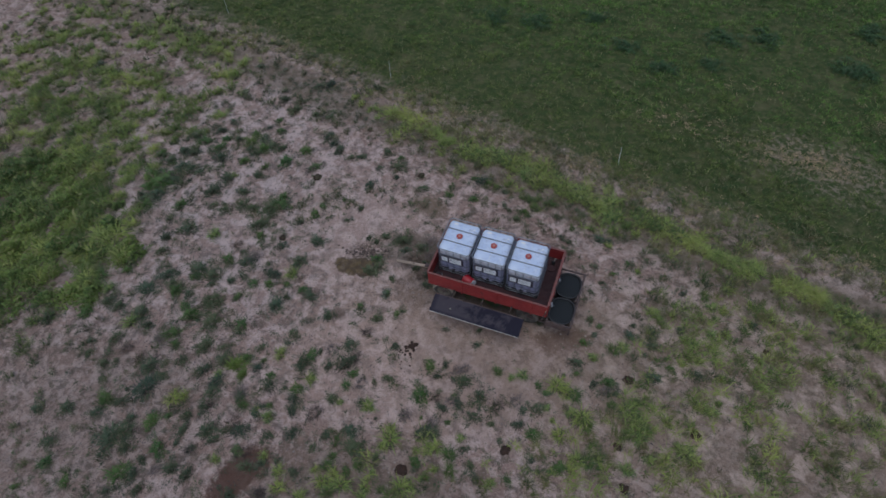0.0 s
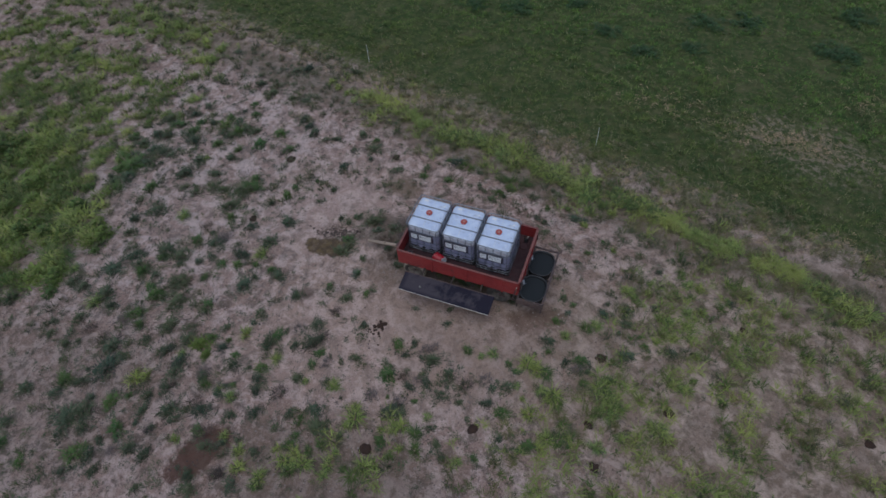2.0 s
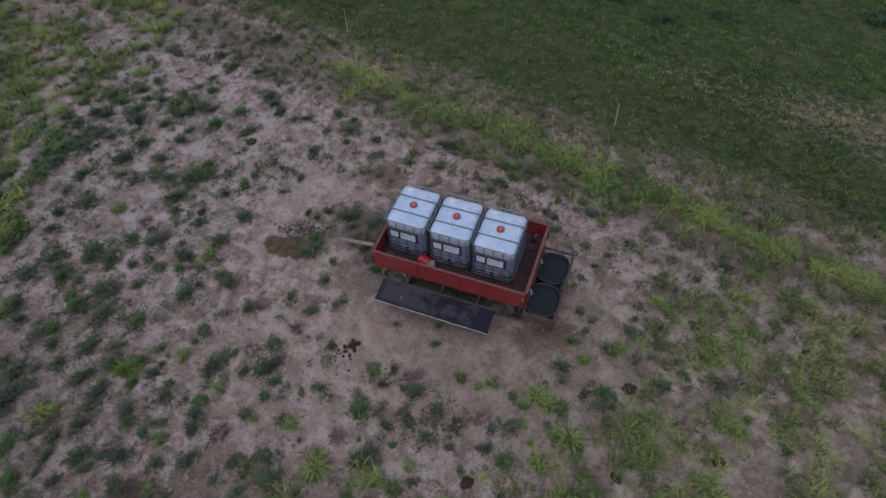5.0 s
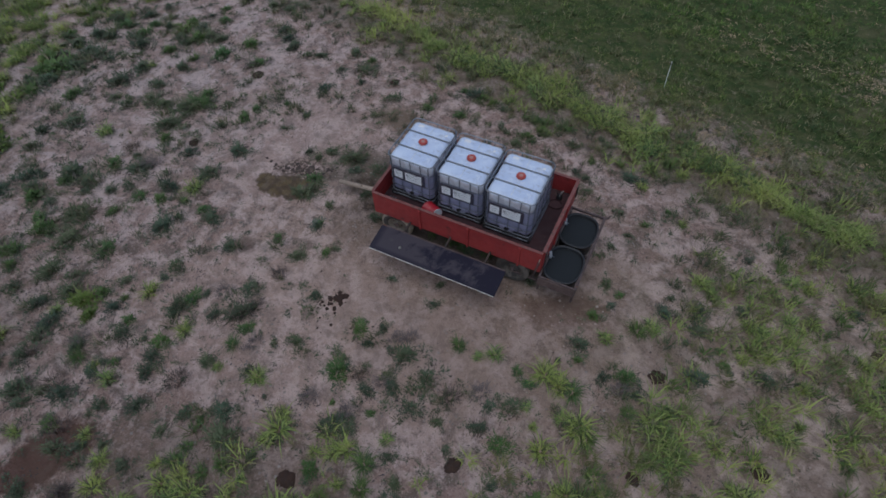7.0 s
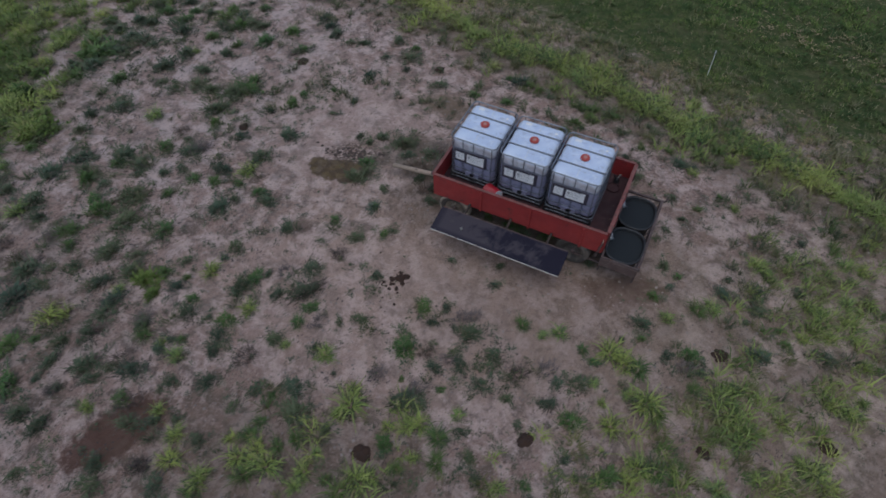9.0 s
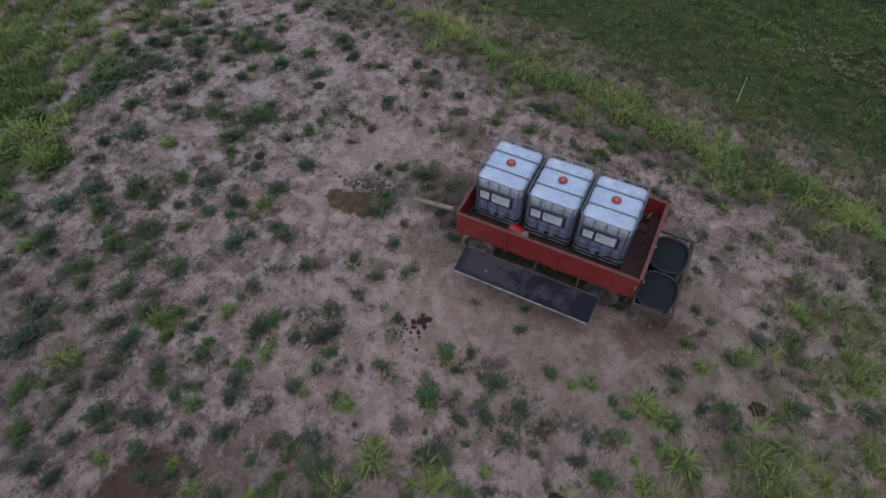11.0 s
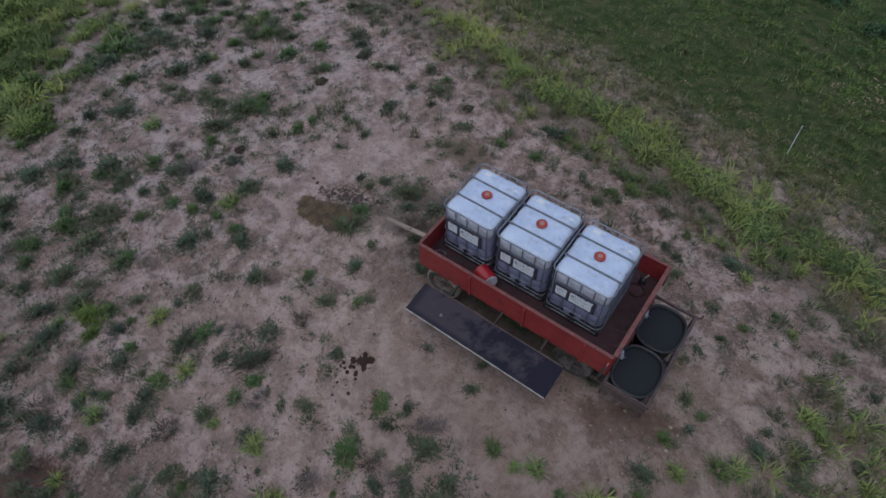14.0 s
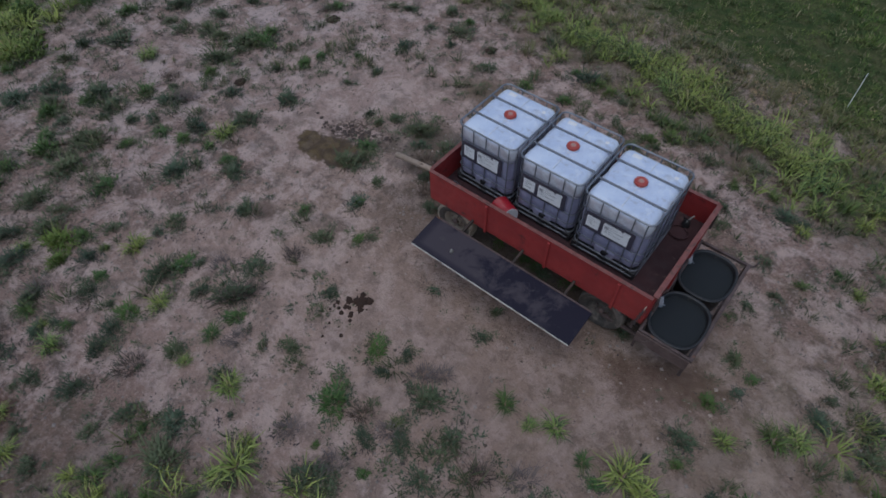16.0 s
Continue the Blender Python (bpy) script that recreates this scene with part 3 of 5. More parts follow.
def farm_wagon():
    w = tagged(new("farm_wagon"), "red steel farm wagon with worn rims on four wheels", "wagon")
    part("bed", boxed(0.02, LONG - 0.02, 0.02, WIDE - 0.02, BED_Z - 0.05, BED_Z, 0.004), BED, w, "rusty dark bed")
    board("side_board", LONG, w, pose(0, 0, 0), (1.06, 2.10, 3.16))
    board("side_board", LONG, w, pose(LONG, WIDE, 0, 0, 0, 180), (0.44, 1.5, 2.54))
    board("front_board", WIDE - 0.05, w, pose(0, WIDE - 0.025, 0, 0, 0, -90), (0.65, 1.3))
    tail = board("tail_board", WIDE - 0.05, w, pose(LONG, 0.025, 0, 0, 0, 90), (0.65, 1.3))
    cap = part("top_rail", boxed(0.0, WIDE - 0.05, -0.045, 0.025, TOP_Z - 0.584, TOP_Z - 0.562, 0.005), WORN_RED, tail, "wide worn pink top rail")
    cap.matrix_basis = Matrix()
    for y in (0.12, WIDE - 0.12):
        part("latch", boxed(LONG + 0.03, LONG + 0.06, y - 0.02, y + 0.02, 0.82, 1.12, 0.008), RUST, w, "rusty tail latch")
    for y in (0.55, 1.45):
        part("chassis_rail", boxed(0.05, LONG - 0.05, y - 0.045, y + 0.045, 0.56, 0.71, 0.008), CHASSIS, w)
    for x in (0.25, 1.1, 2.1, 3.3):
        part("cross_member", boxed(x - 0.035, x + 0.035, 0.04, WIDE - 0.04, 0.64, 0.705, 0.006), CHASSIS, w)
    for x in (0.46, 3.05):
        part("axle", tube([(x, 0.12, 0.345), (x, WIDE - 0.12, 0.345)], 0.04, 12), CHASSIS, w)
        part("axle_block", boxed(x - 0.06, x + 0.06, 0.45, 1.55, 0.375, 0.57, 0.01), CHASSIS, w)
        for y in (0.075, WIDE - 0.075):
            wheel(w, x, y, RIM if x < 1 else RUBBER).rotation_euler = (0, 0, 0 if y < 1 else math.pi)
    # drawbar: a pole with a lighter wooden-looking end, its eye near the ground
    part("drawbar", tube([(0.45, 0.70, 0.42), (-0.35, 0.69, 0.35), (-1.38, 0.66, 0.22)], 0.050, 8), WOOD, w, "bare greyish drawbar pole", True)
    part("drawbar_plate", boxed(-0.42, -0.18, 0.62, 0.76, 0.392, 0.415, 0.006), RUST, w)
    part("drawbar_stay", tube([(-0.30, 0.68, 0.36), (0.06, 0.35, 0.60)], 0.02, 8), CHASSIS, w)
    part("drawbar_stay", tube([(-0.30, 0.70, 0.36), (0.06, 1.40, 0.60)], 0.02, 8), CHASSIS, w)
    # side shelf: a dusty sheet on three arms with a pale lip
    shelf = part("side_shelf", boxed(0.36, 3.05, -0.872, -0.31, 0.602, 0.622, 0.006), SHEET, w, "dusty dark side shelf sheet")
    lip = part("lip", boxed(0.37, 3.04, -0.005, 0.005, -0.019, 0.0, 0.003), EDGE, shelf, "pale worn front lip")
    lip.matrix_basis = pose(0, -0.868, 0.616, -38)
    part("hinge_rail", boxed(0.38, 3.03, -0.306, -0.28, 0.592, 0.612, 0.004), RUST, shelf)
    for x in (0.85, 1.75, 2.6):
        part("arm", boxed(x - 0.02, x + 0.02, -0.78, -0.02, 0.556, 0.600, 0.006), CHASSIS, shelf)
    part("bolt", lathe([(0.0, 0.06), (0.012, 0.058), (0.018, 0.045), (0.026, 0.02), (0.034, 0.0)], 12), KNOB, shelf, "dusty grey bolt knob", True).location = (0.95, -0.65, 0.622)
    shelf.matrix_basis = pose(-0.01, -0.884, 0.622, 7.7) @ pose(0, 0.872, -0.622)
    # tail rack that carries the two tubs
    y0, y1, x0, x1, zr = -0.16, 1.75, LONG + 0.02, 4.335, 0.69
    rack = bpy.data.objects.new("tail_rack", None)
    scene.collection.objects.link(rack)
    rack.parent = w
    tagged(rack, "rusty angle-iron tub rack")
    part("outer_rail", boxed(x1 - 0.025, x1 + 0.025, y0, y1, zr - 0.05, zr, 0.006), RUST, rack)
    part("inner_rail", boxed(x0, x0 + 0.04, y0, y1, zr - 0.06, zr, 0.006), RUST, rack)
    for y in (y0, y1 - 0.04):
        part("end_rail", boxed(x0, x1, y, y + 0.04, zr - 0.052, zr - 0.004, 0.006), RUST, rack)
    part("end_plate", boxed(x0, x1, y0 - 0.016, y0 - 0.002, 0.45, zr - 0.03, 0.004), PLATE, rack, "dusty brown end plate").matrix_basis = Matrix()
    for y in (0.02, 0.45, 0.93, 1.38, 1.70):
        part("floor_bar", boxed(x0 - 0.55, x1, y - 0.025, y + 0.025, 0.262, 0.30, 0.005), RUST, rack)
    for x in (x0 + 0.02, x1 - 0.02):
        for y in (y0 + 0.02, 0.90, y1 - 0.02):
            part("post", boxed(x - 0.018, x + 0.018, y - 0.018, y + 0.018, 0.25, zr - 0.03, 0.004), RUST, rack)
    part("floor_rail", boxed(x1 - 0.04, x1, y0, y1, 0.235, 0.262, 0.004), RUST, rack)
    part("hook", tube([(x1 + 0.02, y1 - 0.03, zr - 0.02), (x1 + 0.07, y1 - 0.02, zr + 0.02), (x1 + 0.08, y1 - 0.01, zr + 0.09)], 0.016, 8), RUST, rack, "bent iron hook")
    # chain by the tail corner
    for k in range(11):
        z, a = 0.98 - k * 0.038, (k % 2) * 90
        link = part("chain_link", tube([(0.024 * math.cos(q * math.tau / 10), 0, 0.030 * math.sin(q * math.tau / 10)) for q in range(10)], 0.006, 6, True), RUST, w)
        link.matrix_basis = pose(LONG - 0.03 - 0.006 * k, -0.075 - 0.004 * k, z, 0, 0, a)
    part("chain_hook", tube([(LONG - 0.03, -0.03, 1.03), (LONG - 0.03, -0.075, 1.035), (LONG - 0.03, -0.078, 1.0)], 0.009, 8), WOOD, w)
    return w


farm_wagon()


# ---- tanks on the wagon ----
CELLS_X, CELLS_Y, CELLS_Z = (-0.46, -0.2, 0.02, 0.24, 0.46), (-0.55, -0.25, 0.0, 0.25, 0.55), (0.15, 0.33, 0.52, 0.86, 1.10)


def swell(v, cuts):
    """0 at a cage bar, 1 midway between two bars."""
    for a, b in zip(cuts, cuts[1:]):
        if a <= v <= b:
            return math.sin(math.pi * (v - a) / (b - a)) ** 0.7
    return 0.0


def bottle(X, Y, low=0.15, high=1.09, r=0.085):
    """A rounded box whose sides swell out between the bars of the cage and whose lid is slightly domed."""
    bm = bmesh.new()
    bmesh.ops.create_cube(bm, size=2.0)
    bmesh.ops.subdivide_edges(bm, edges=bm.edges, cuts=29, use_grid_fill=True)
    Z, mid = (high - low) / 2, (high + low) / 2
    for v in bm.verts:
        p = Vector((v.co.x * X, v.co.y * Y, v.co.z * Z))
        core = Vector([max(-h + r, min(h - r, c)) for c, h in zip(p, (X, Y, Z))])
        way = (p - core).normalized()
        q = core + way * r
        z = q.z + mid
        if way.y * way.y > 0.6:
            q.y += 0.020 * way.y * swell(q.x, CELLS_X) * swell(z, CELLS_Z)
        elif way.x * way.x > 0.6:
            q.x += 0.016 * way.x * swell(q.y, CELLS_Y) * swell(z, CELLS_Z)
        elif way.z > 0.6:
            q.z += 0.006 * math.cos(q.x / X * 1.5) * abs(math.sin(q.y * 7.0))
        v.co = (q.x, q.y, q.z + mid)
    return bm


def tank_on_pallet():
    t = tagged(new("caged_water_tank"), "cloudy white plastic tank in a zinc cage on a dark pallet", "water tank", "tanks on the wagon")
    X, Y = 0.475, 0.575
    # pallet: deck, bottom frame and nine feet
    pallet = part("pallet", boxed(-0.49, 0.49, -0.59, 0.59, 0.115, 0.15, 0.012), BLACK, t, "black plastic pallet")
    foot = None
    for x in (-0.42, 0, 0.42):
        for y in (-0.51, 0, 0.51):
            if foot is None:
                foot = part("foot", boxed(-0.07, 0.07, -0.08, 0.08, 0.02, 0.117, 0.01), BLACK, pallet)
                foot.location = (x, y, 0)
            else:
                again(foot, pose(x, y, 0), pallet)
    for x in (-0.42, 0, 0.42):
        part("skid", boxed(x - 0.07, x + 0.07, -0.585, 0.585, 0.0, 0.022, 0.004), BLACK, pallet)
    part("bottom_tube", tube(rounded(0.485, 0.585, 0.06, 0.075), 0.014, 8, True), BAR, pallet)
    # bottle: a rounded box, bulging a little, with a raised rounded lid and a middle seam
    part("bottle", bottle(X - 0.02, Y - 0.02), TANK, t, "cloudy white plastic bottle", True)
    part("seam", boxed(-0.007, 0.007, -0.50, 0.50, 1.092, 1.104, 0.003), SEAM, t, "pale moulding seam")
    part("neck", lathe([(0.098, 1.088), (0.098, 1.104), (0.092, 1.108), (0.0, 1.108)], 32), TANK, t)
    cap = part("cap", lathe([(0.082, 1.106), (0.085, 1.112), (0.085, 1.145), (0.078, 1.152), (0.05, 1.152), (0.046, 1.147), (0.0, 1.147)], 32), CAP, t, "red screw cap", True)
    part("cap_disc", lathe([(0.040, 1.146), (0.040, 1.151), (0.034, 1.153), (0.0, 1.153)], 24), PALE_CAP, cap, "faded pink cap disc", True)
    for k in range(12):
        a = k * math.tau / 12
        rib = part("grip", boxed(0.083, 0.091, -0.007, 0.007, 1.115, 1.143), CAP, cap)
        rib.matrix_basis = pose(0, 0, 0, 0, 0, math.degrees(a))
    part("vent", lathe([(0.0, 1.154), (0.016, 1.153), (0.022, 1.146)], 16), WOOD, cap, "pale vent plug")
    # cage: hoops, uprights and the two flat bars over the lid
    for z in (0.33, 0.52, 0.86):
        part("hoop", tube(rounded(X + 0.005, Y + 0.005, 0.10, z), 0.0085, 6, True), BAR, t, "", True)
    part("top_hoop", tube(rounded(X + 0.012, Y + 0.012, 0.10, 1.115), 0.013, 8, True), ZINC, t, "bright zinc top tube", True)
    part("base_hoop", tube(rounded(X + 0.006, Y + 0.006, 0.10, 0.165), 0.013, 8, True), BAR, t, "", True)
    upright = None
    spots = [(x, s * (Y + 0.012)) for s in (-1, 1) for x in (-0.40, -0.2, 0.02, 0.24, 0.41)] + [(s * (X + 0.012), y) for s in (-1, 1) for y in (-0.48, -0.25, 0.0, 0.25, 0.48)]
    for x, y in spots:
        if upright is None:
            upright = part("upright", tube([(0, 0, 0.15), (0, 0, 1.115)], 0.0085, 6), BAR, t)
            upright.location = (x, y, 0)
        else:
            again(upright, pose(x, y, 0), t)
    for y in (-0.23, 0.22):
        b = part("lid_bar", boxed(-X - 0.01, X + 0.01, y - 0.016, y + 0.016, 1.094, 1.110, 0.004), BAR, t, "flat zinc bar over the lid")
        for s in (-1, 1):
            part("bolt", lathe([(0.0, 1.122), (0.010, 1.120), (0.012, 1.108)], 8), ZINC, b).location = (s * 0.455, y, 0)
    # plate with two papers on the front
    f = -Y - 0.024
    band = part("label_plate", boxed(-0.385, 0.32, f, f + 0.006, 0.535, 0.85, 0.002), BAND, t, "dark sheet plate")
    papers = ((-0.350, -0.165, 0.595, 0.79), (-0.110, 0.255, 0.575, 0.78))
    for x0, x1, z0, z1 in papers:
        paper = part("paper", boxed(x0, x1, f - 0.004, f - 0.001, z0, z1), PAPER, band, "white printed paper")
        for k in range(4):
            z = z1 - 0.03 - k * 0.035
            part("print_line", boxed(x0 + 0.025, x0 + (x1 - x0) * (0.55, 0.8, 0.4, 0.7)[k], f - 0.0055, f - 0.0042, z - 0.004, z + 0.004), INK, paper)
    part("print_block", boxed(papers[1][0] + 0.02, papers[1][0] + 0.075, f - 0.0058, f - 0.0042, 0.70, 0.75), INK, band)
    part("sticker", boxed(0.165, 0.265, f - 0.004, f - 0.001, 0.785, 0.81), PAPER, band)
    part("print_line", boxed(-0.10, 0.13, f - 0.003, f - 0.001, 0.785, 0.80), PAPER, band)
    # highlights at the lid's back corners, painted as a white patch and disc
    part("lid_glint", boxed(-0.33, -0.20, 0.40, 0.47, 1.0905, 1.0925), PAPER, t, "white patch painted as a highlight on the lid")
    part("glint_disc", lathe([(0.0, 1.0925), (0.03, 1.0925), (0.03, 1.0895)], 16), PAPER, t, "white disc painted as a highlight on the lid").location = (0.32, 0.38, 0)
    # tap recess, tap and its red lever
    tap = part("tap", tube([(0.0, -0.50, 0.235), (0.0, -0.60, 0.235)], 0.045, 16), BLACK, t, "black outlet tap")
    part("tap_cover", boxed(-0.15, 0.15, -Y - 0.012, -Y + 0.03, 0.18, 0.30, 0.02), TANK, tap, "cloudy tap recess cover")
    part("tap_lever", boxed(-0.01, 0.075, -0.625, -0.605, 0.285, 0.305, 0.004), BLACK, tap)
    return t


TANK_BED = BED_Z + 0.002
first_tank = tank_on_pallet()
first_tank.matrix_basis = pose(0.645, 1.035, TANK_BED, 0, 0, -0.6)
for x, y, turn in ((1.685, 1.030, 0.4), (2.715, 0.992, 0.2)):
    copy_thing(first_tank, pose(x, y, TANK_BED, 0, 0, turn))


# ---- tubs on the tail rack ----
def squared(bm, power=2.7):
    """Turns round outlines into rounded squares."""
    for v in bm.verts:
        q = math.hypot(v.co.x, v.co.y)
        if q > 1e-6:
            k = 0.965 / (abs(v.co.x / q) ** power + abs(v.co.y / q) ** power) ** (1 / power)
            v.co.x, v.co.y = v.co.x * k, v.co.y * k
    return bm


def water_tub():
    r, h = 0.366, 0.40
    t = tagged(new("water_tub"), "oval black rubber tub full of dark water", "tub", "tubs on the rack")
    shell = [(0.0, 0.0), (r - 0.05, 0.0), (r - 0.035, 0.015), (r - 0.005, h - 0.04), (r + 0.016, h - 0.03), (r + 0.020, h - 0.008), (r + 0.010, h), (r - 0.012, h - 0.002), (r - 0.020, h - 0.02),
             (r - 0.045, 0.03), (0.0, 0.025)]
    part("shell", squared(lathe(shell, 48)), BLACK, t, "", True)
    part("water", squared(lathe([(0.0, h - 0.075), (r - 0.024, h - 0.075), (r - 0.028, h - 0.09)], 48)), WATER, t, "still dark water", False)
    valve = part("float_valve", boxed(-0.028, 0.028, -0.065, 0.065, h - 0.045, h + 0.012, 0.010), VALVE, t, "grey float valve box")
    valve.matrix_basis = pose(-r + 0.05, 0.09, 0, 0, 0, 25)
    part("valve_arm", tube([(-0.01, 0, h - 0.02), (0.10, -0.02, h - 0.10)], 0.008, 6), BAR, valve)
    return t


tub = water_tub()
tub.matrix_basis = pose(3.965, 0.305, 0.302) @ Matrix.Diagonal((0.97, 1.18, 1.0, 1.0))
copy_thing(tub, pose(3.960, 1.205, 0.302))


# ---- loose things in the wagon ----
def red_bucket():
    b = tagged(new("red_bucket"), "red plastic bucket lying on its side with a pale base", "bucket")
    part("shell", lathe([(0.128, 0.0), (0.132, 0.01), (0.150, 0.31), (0.158, 0.315), (0.158, 0.335), (0.148, 0.335), (0.144, 0.31), (0.122, 0.012), (0.0, 0.012)], 36), BUCKET, b, "", True)
    part("base", lathe([(0.0, -0.006), (0.118, -0.006), (0.126, 0.002), (0.127, 0.010)], 36), WHITE, b, "pale round base")
    part("handle", tube([(0.158 * math.cos(a), 0.158 * math.sin(a), 0.325) for a in np.linspace(0.0, math.pi, 12)], 0.005, 6), ZINC, b, "wire handle")
    return b


red_bucket().matrix_basis = pose(1.34, 0.19, BED_Z + 0.185, 0, -103, -24) @ Matrix.Diagonal((1.0, 1.0, 0.95, 1.0))


def wire_coil():
    rng = random.Random(5)
    pts = []
    for k in range(64):
        a = k * 0.62
        r = 0.06 + 0.04 * rng.random()
        pts.append((r * math.cos(a) * 1.25, r * math.sin(a), 0.012 + 0.10 * (k / 64) * rng.random()))
    return tagged(part("wire_coil", tube(pts, 0.004, 6), BAR), "tangled coil of pale wire on the wagon bed", "wire")


wire_coil().matrix_basis = pose(0.24, 0.25, BED_Z)


def hose_pump():
    p = tagged(new("outlet_pump"), "small dark pump with brass fittings in the wagon corner", "pump")
    part("body", lathe([(0.0, 0.0), (0.06, 0.0), (0.065, 0.02), (0.055, 0.09), (0.03, 0.13), (0.0, 0.135)], 20), BLACK, p, "", True)
    part("brass_nozzle", tube([(0.0, 0.0, 0.10), (0.03, 0.06, 0.16), (0.05, 0.09, 0.17)], 0.012, 8), KNOB, p, "dull metal nozzle")
    part("handle", tube([(-0.02, 0, 0.12), (-0.07, -0.03, 0.19)], 0.012, 8), BLACK, p)
    return p


hose_pump().matrix_basis = pose(3.34, 1.76, BED_Z)
hose = [(3.30 + 0.14 * math.cos(k * 0.22 + 0.6) + 0.0009 * k, 1.58 + 0.13 * math.sin(k * 0.22 + 0.6), BED_Z + 0.013 + 0.0003 * k) for k in range(50)]
tagged(part("hose", tube(hose, 0.011, 8), BED, None, "", True), "dusty brown hose coiled on the wagon bed", "hose")


# ---- fence stakes on the field edge ----
def stake(x, y, lean_x, lean_y, h=0.95):
    s = tagged(new("fence_stake"), "thin white electric-fence stake in the grass", "stake", "fence stakes")
    part("rod", tube([(0, 0, -0.06), (lean_x * 0.5, lean_y * 0.5, h * 0.5), (lean_x, lean_y, h)], 0.0075, 8), STAKE, s)
    part("clip", tube([(lean_x * 0.9 + 0.03 * math.cos(k), lean_y * 0.9 + 0.03 * math.sin(k), h * 0.9) for k in np.linspace(0, 5.2, 9)], 0.005, 6), BLACK, s)
    s.location = (x, y, relief(x, y))
    return s


stake(4.39, 7.16, -0.03, 0.20, 0.66)
stake(-5.42, 9.23, 0.0, 0.03, 0.80)
stake(-15.0, 11.45, 0.02, 0.05, 0.80)


# ---- plants ----
def blade_mesh(name, base, azimuth, length, width, reach, rise, material, broad=False, droop=0.78, under=None, flat=0):
    """Many curved blades in one mesh. base: n x 3; the other numbers: one for each blade; the last flat ones are of the material under."""
    n = len(base)
    along = np.stack([np.cos(azimuth), np.sin(azimuth), np.zeros(n)], 1)
    side = np.stack([-np.sin(azimuth), np.cos(azimuth), np.zeros(n)], 1)
    up = np.array([0.0, 0.0, 1.0])
    L, w = length[:, None], width[:, None] * 0.5
    mid = base + along * L * 0.42 * reach[:, None] + up * L * 0.60 * rise[:, None]
    tip = base + along * L * reach[:, None] + up * L * droop * rise[:, None]
    low, high = (0.35, 1.0) if broad else (1.0, 0.8)
    verts = np.stack([base - side * w * low, base + side * w * low, mid + side * w * high, mid - side * w * high, tip], 1).reshape(-1, 3)
    start = np.arange(n) * 5
    loops = np.stack([start, start + 1, start + 2, start + 3, start + 3, start + 2, start + 4], 1).reshape(-1)
    me = bpy.data.meshes.new(name)
    me.vertices.add(n * 5)
    me.vertices.foreach_set("co", verts.astype(np.float32).reshape(-1))
    me.loops.add(n * 7)
    me.loops.foreach_set("vertex_index", loops.astype(np.int32))
    me.polygons.add(n * 2)
    me.polygons.foreach_set("loop_start", np.stack([np.arange(n) * 7, np.arange(n) * 7 + 4], 1).reshape(-1).astype(np.int32))
    me.update(calc_edges=True)
    me.materials.append(material)
    if under:
        me.materials.append(under)
        me.polygons.foreach_set("material_index", np.repeat((np.arange(n) >= n - flat).astype(np.int32), 2))
    return me


rs = np.random.RandomState(11)


def tuft_blades(x, y, z, r, each, kind):
    """Blade numbers for tufts of radius r at x, y: a leafy weed, a grass clump or a short sprig."""
    k = np.repeat(np.arange(len(x)), each)
    n = len(k)
    R = r[k]
    a, q = rs.uniform(0, math.tau, n), rs.uniform(0, 1, n) ** (0.62 if kind == "weed" else 0.5)
    lobes = (1.0 + 0.38 * np.sin(a * 2 + k * 1.7) + 0.2 * np.sin(a * 5 + k * 2.3)) * rs.uniform(0.75, 1.25, n)
    spread = {"weed": 0.78, "grass": 0.55, "sprig": 0.5, "bush": 0.75, "arch": 0.42, "dead": 1.0}[kind]
    base = np.stack([x[k] + np.cos(a) * q * R * spread * lobes, y[k] + np.sin(a) * q * R * spread * lobes, z[k] - 0.005], 1)
    az = a + rs.normal(0, 0.9, n)
    if kind == "weed":
        length = (0.025 + 0.22 * R) * rs.uniform(0.5, 1.3, n)
        width = length * rs.uniform(0.16, 0.36, n)
        reach, rise = rs.uniform(0.35, 1.0, n), rs.uniform(0.25, 1.1, n) * (1.15 - 0.5 * q)
        base[:, 2] += rs.uniform(0, 0.6, n) * R * (1 - q)
    elif kind == "bush":
        length = (0.05 + 0.22 * R) * rs.uniform(0.6, 1.3, n)
        width = length * rs.uniform(0.22, 0.42, n)
        reach, rise = rs.uniform(0.4, 1.0, n), rs.uniform(0.1, 0.9, n)
        base[:, 2] += rs.uniform(0.1, 1.0, n) * R * (1.05 - q)
    elif kind == "arch":
        length = (0.10 + 1.05 * R) * rs.uniform(0.45, 1.3, n)
        width = rs.uniform(0.011, 0.025, n) * (0.6 + R)
        reach, rise = rs.uniform(0.45, 1.0, n), rs.uniform(0.3, 0.95, n)
    elif kind == "dead":
        length = (0.03 + 0.3 * R) * rs.uniform(0.5, 1.3, n)
        width = length * rs.uniform(0.1, 0.3, n)
        reach, rise = rs.uniform(0.6, 1.0, n), rs.uniform(0.02, 0.18, n)
    elif kind == "grass":
        length = (0.09 + 0.74 * R) * rs.uniform(0.45, 1.35, n)
        width = rs.uniform(0.007, 0.019, n) * (0.75 + R)
        reach, rise = rs.uniform(0.25, 1.0, n), rs.uniform(0.3, 1.0, n)
    else:
        length = (0.03 + 0.4 * R) * rs.uniform(0.6, 1.3, n)
        width = length * rs.uniform(0.14, 0.3, n)
        reach, rise = rs.uniform(0.3, 1.0, n), rs.uniform(0.3, 0.9, n)
    return base, az, length, width, reach, rise


def coarser(numbers, k):
    """The same blades, k times as wide."""
    base, az, length, width, reach, rise = numbers
    return base, az, length, width * k, reach, rise


one = np.ones(1)


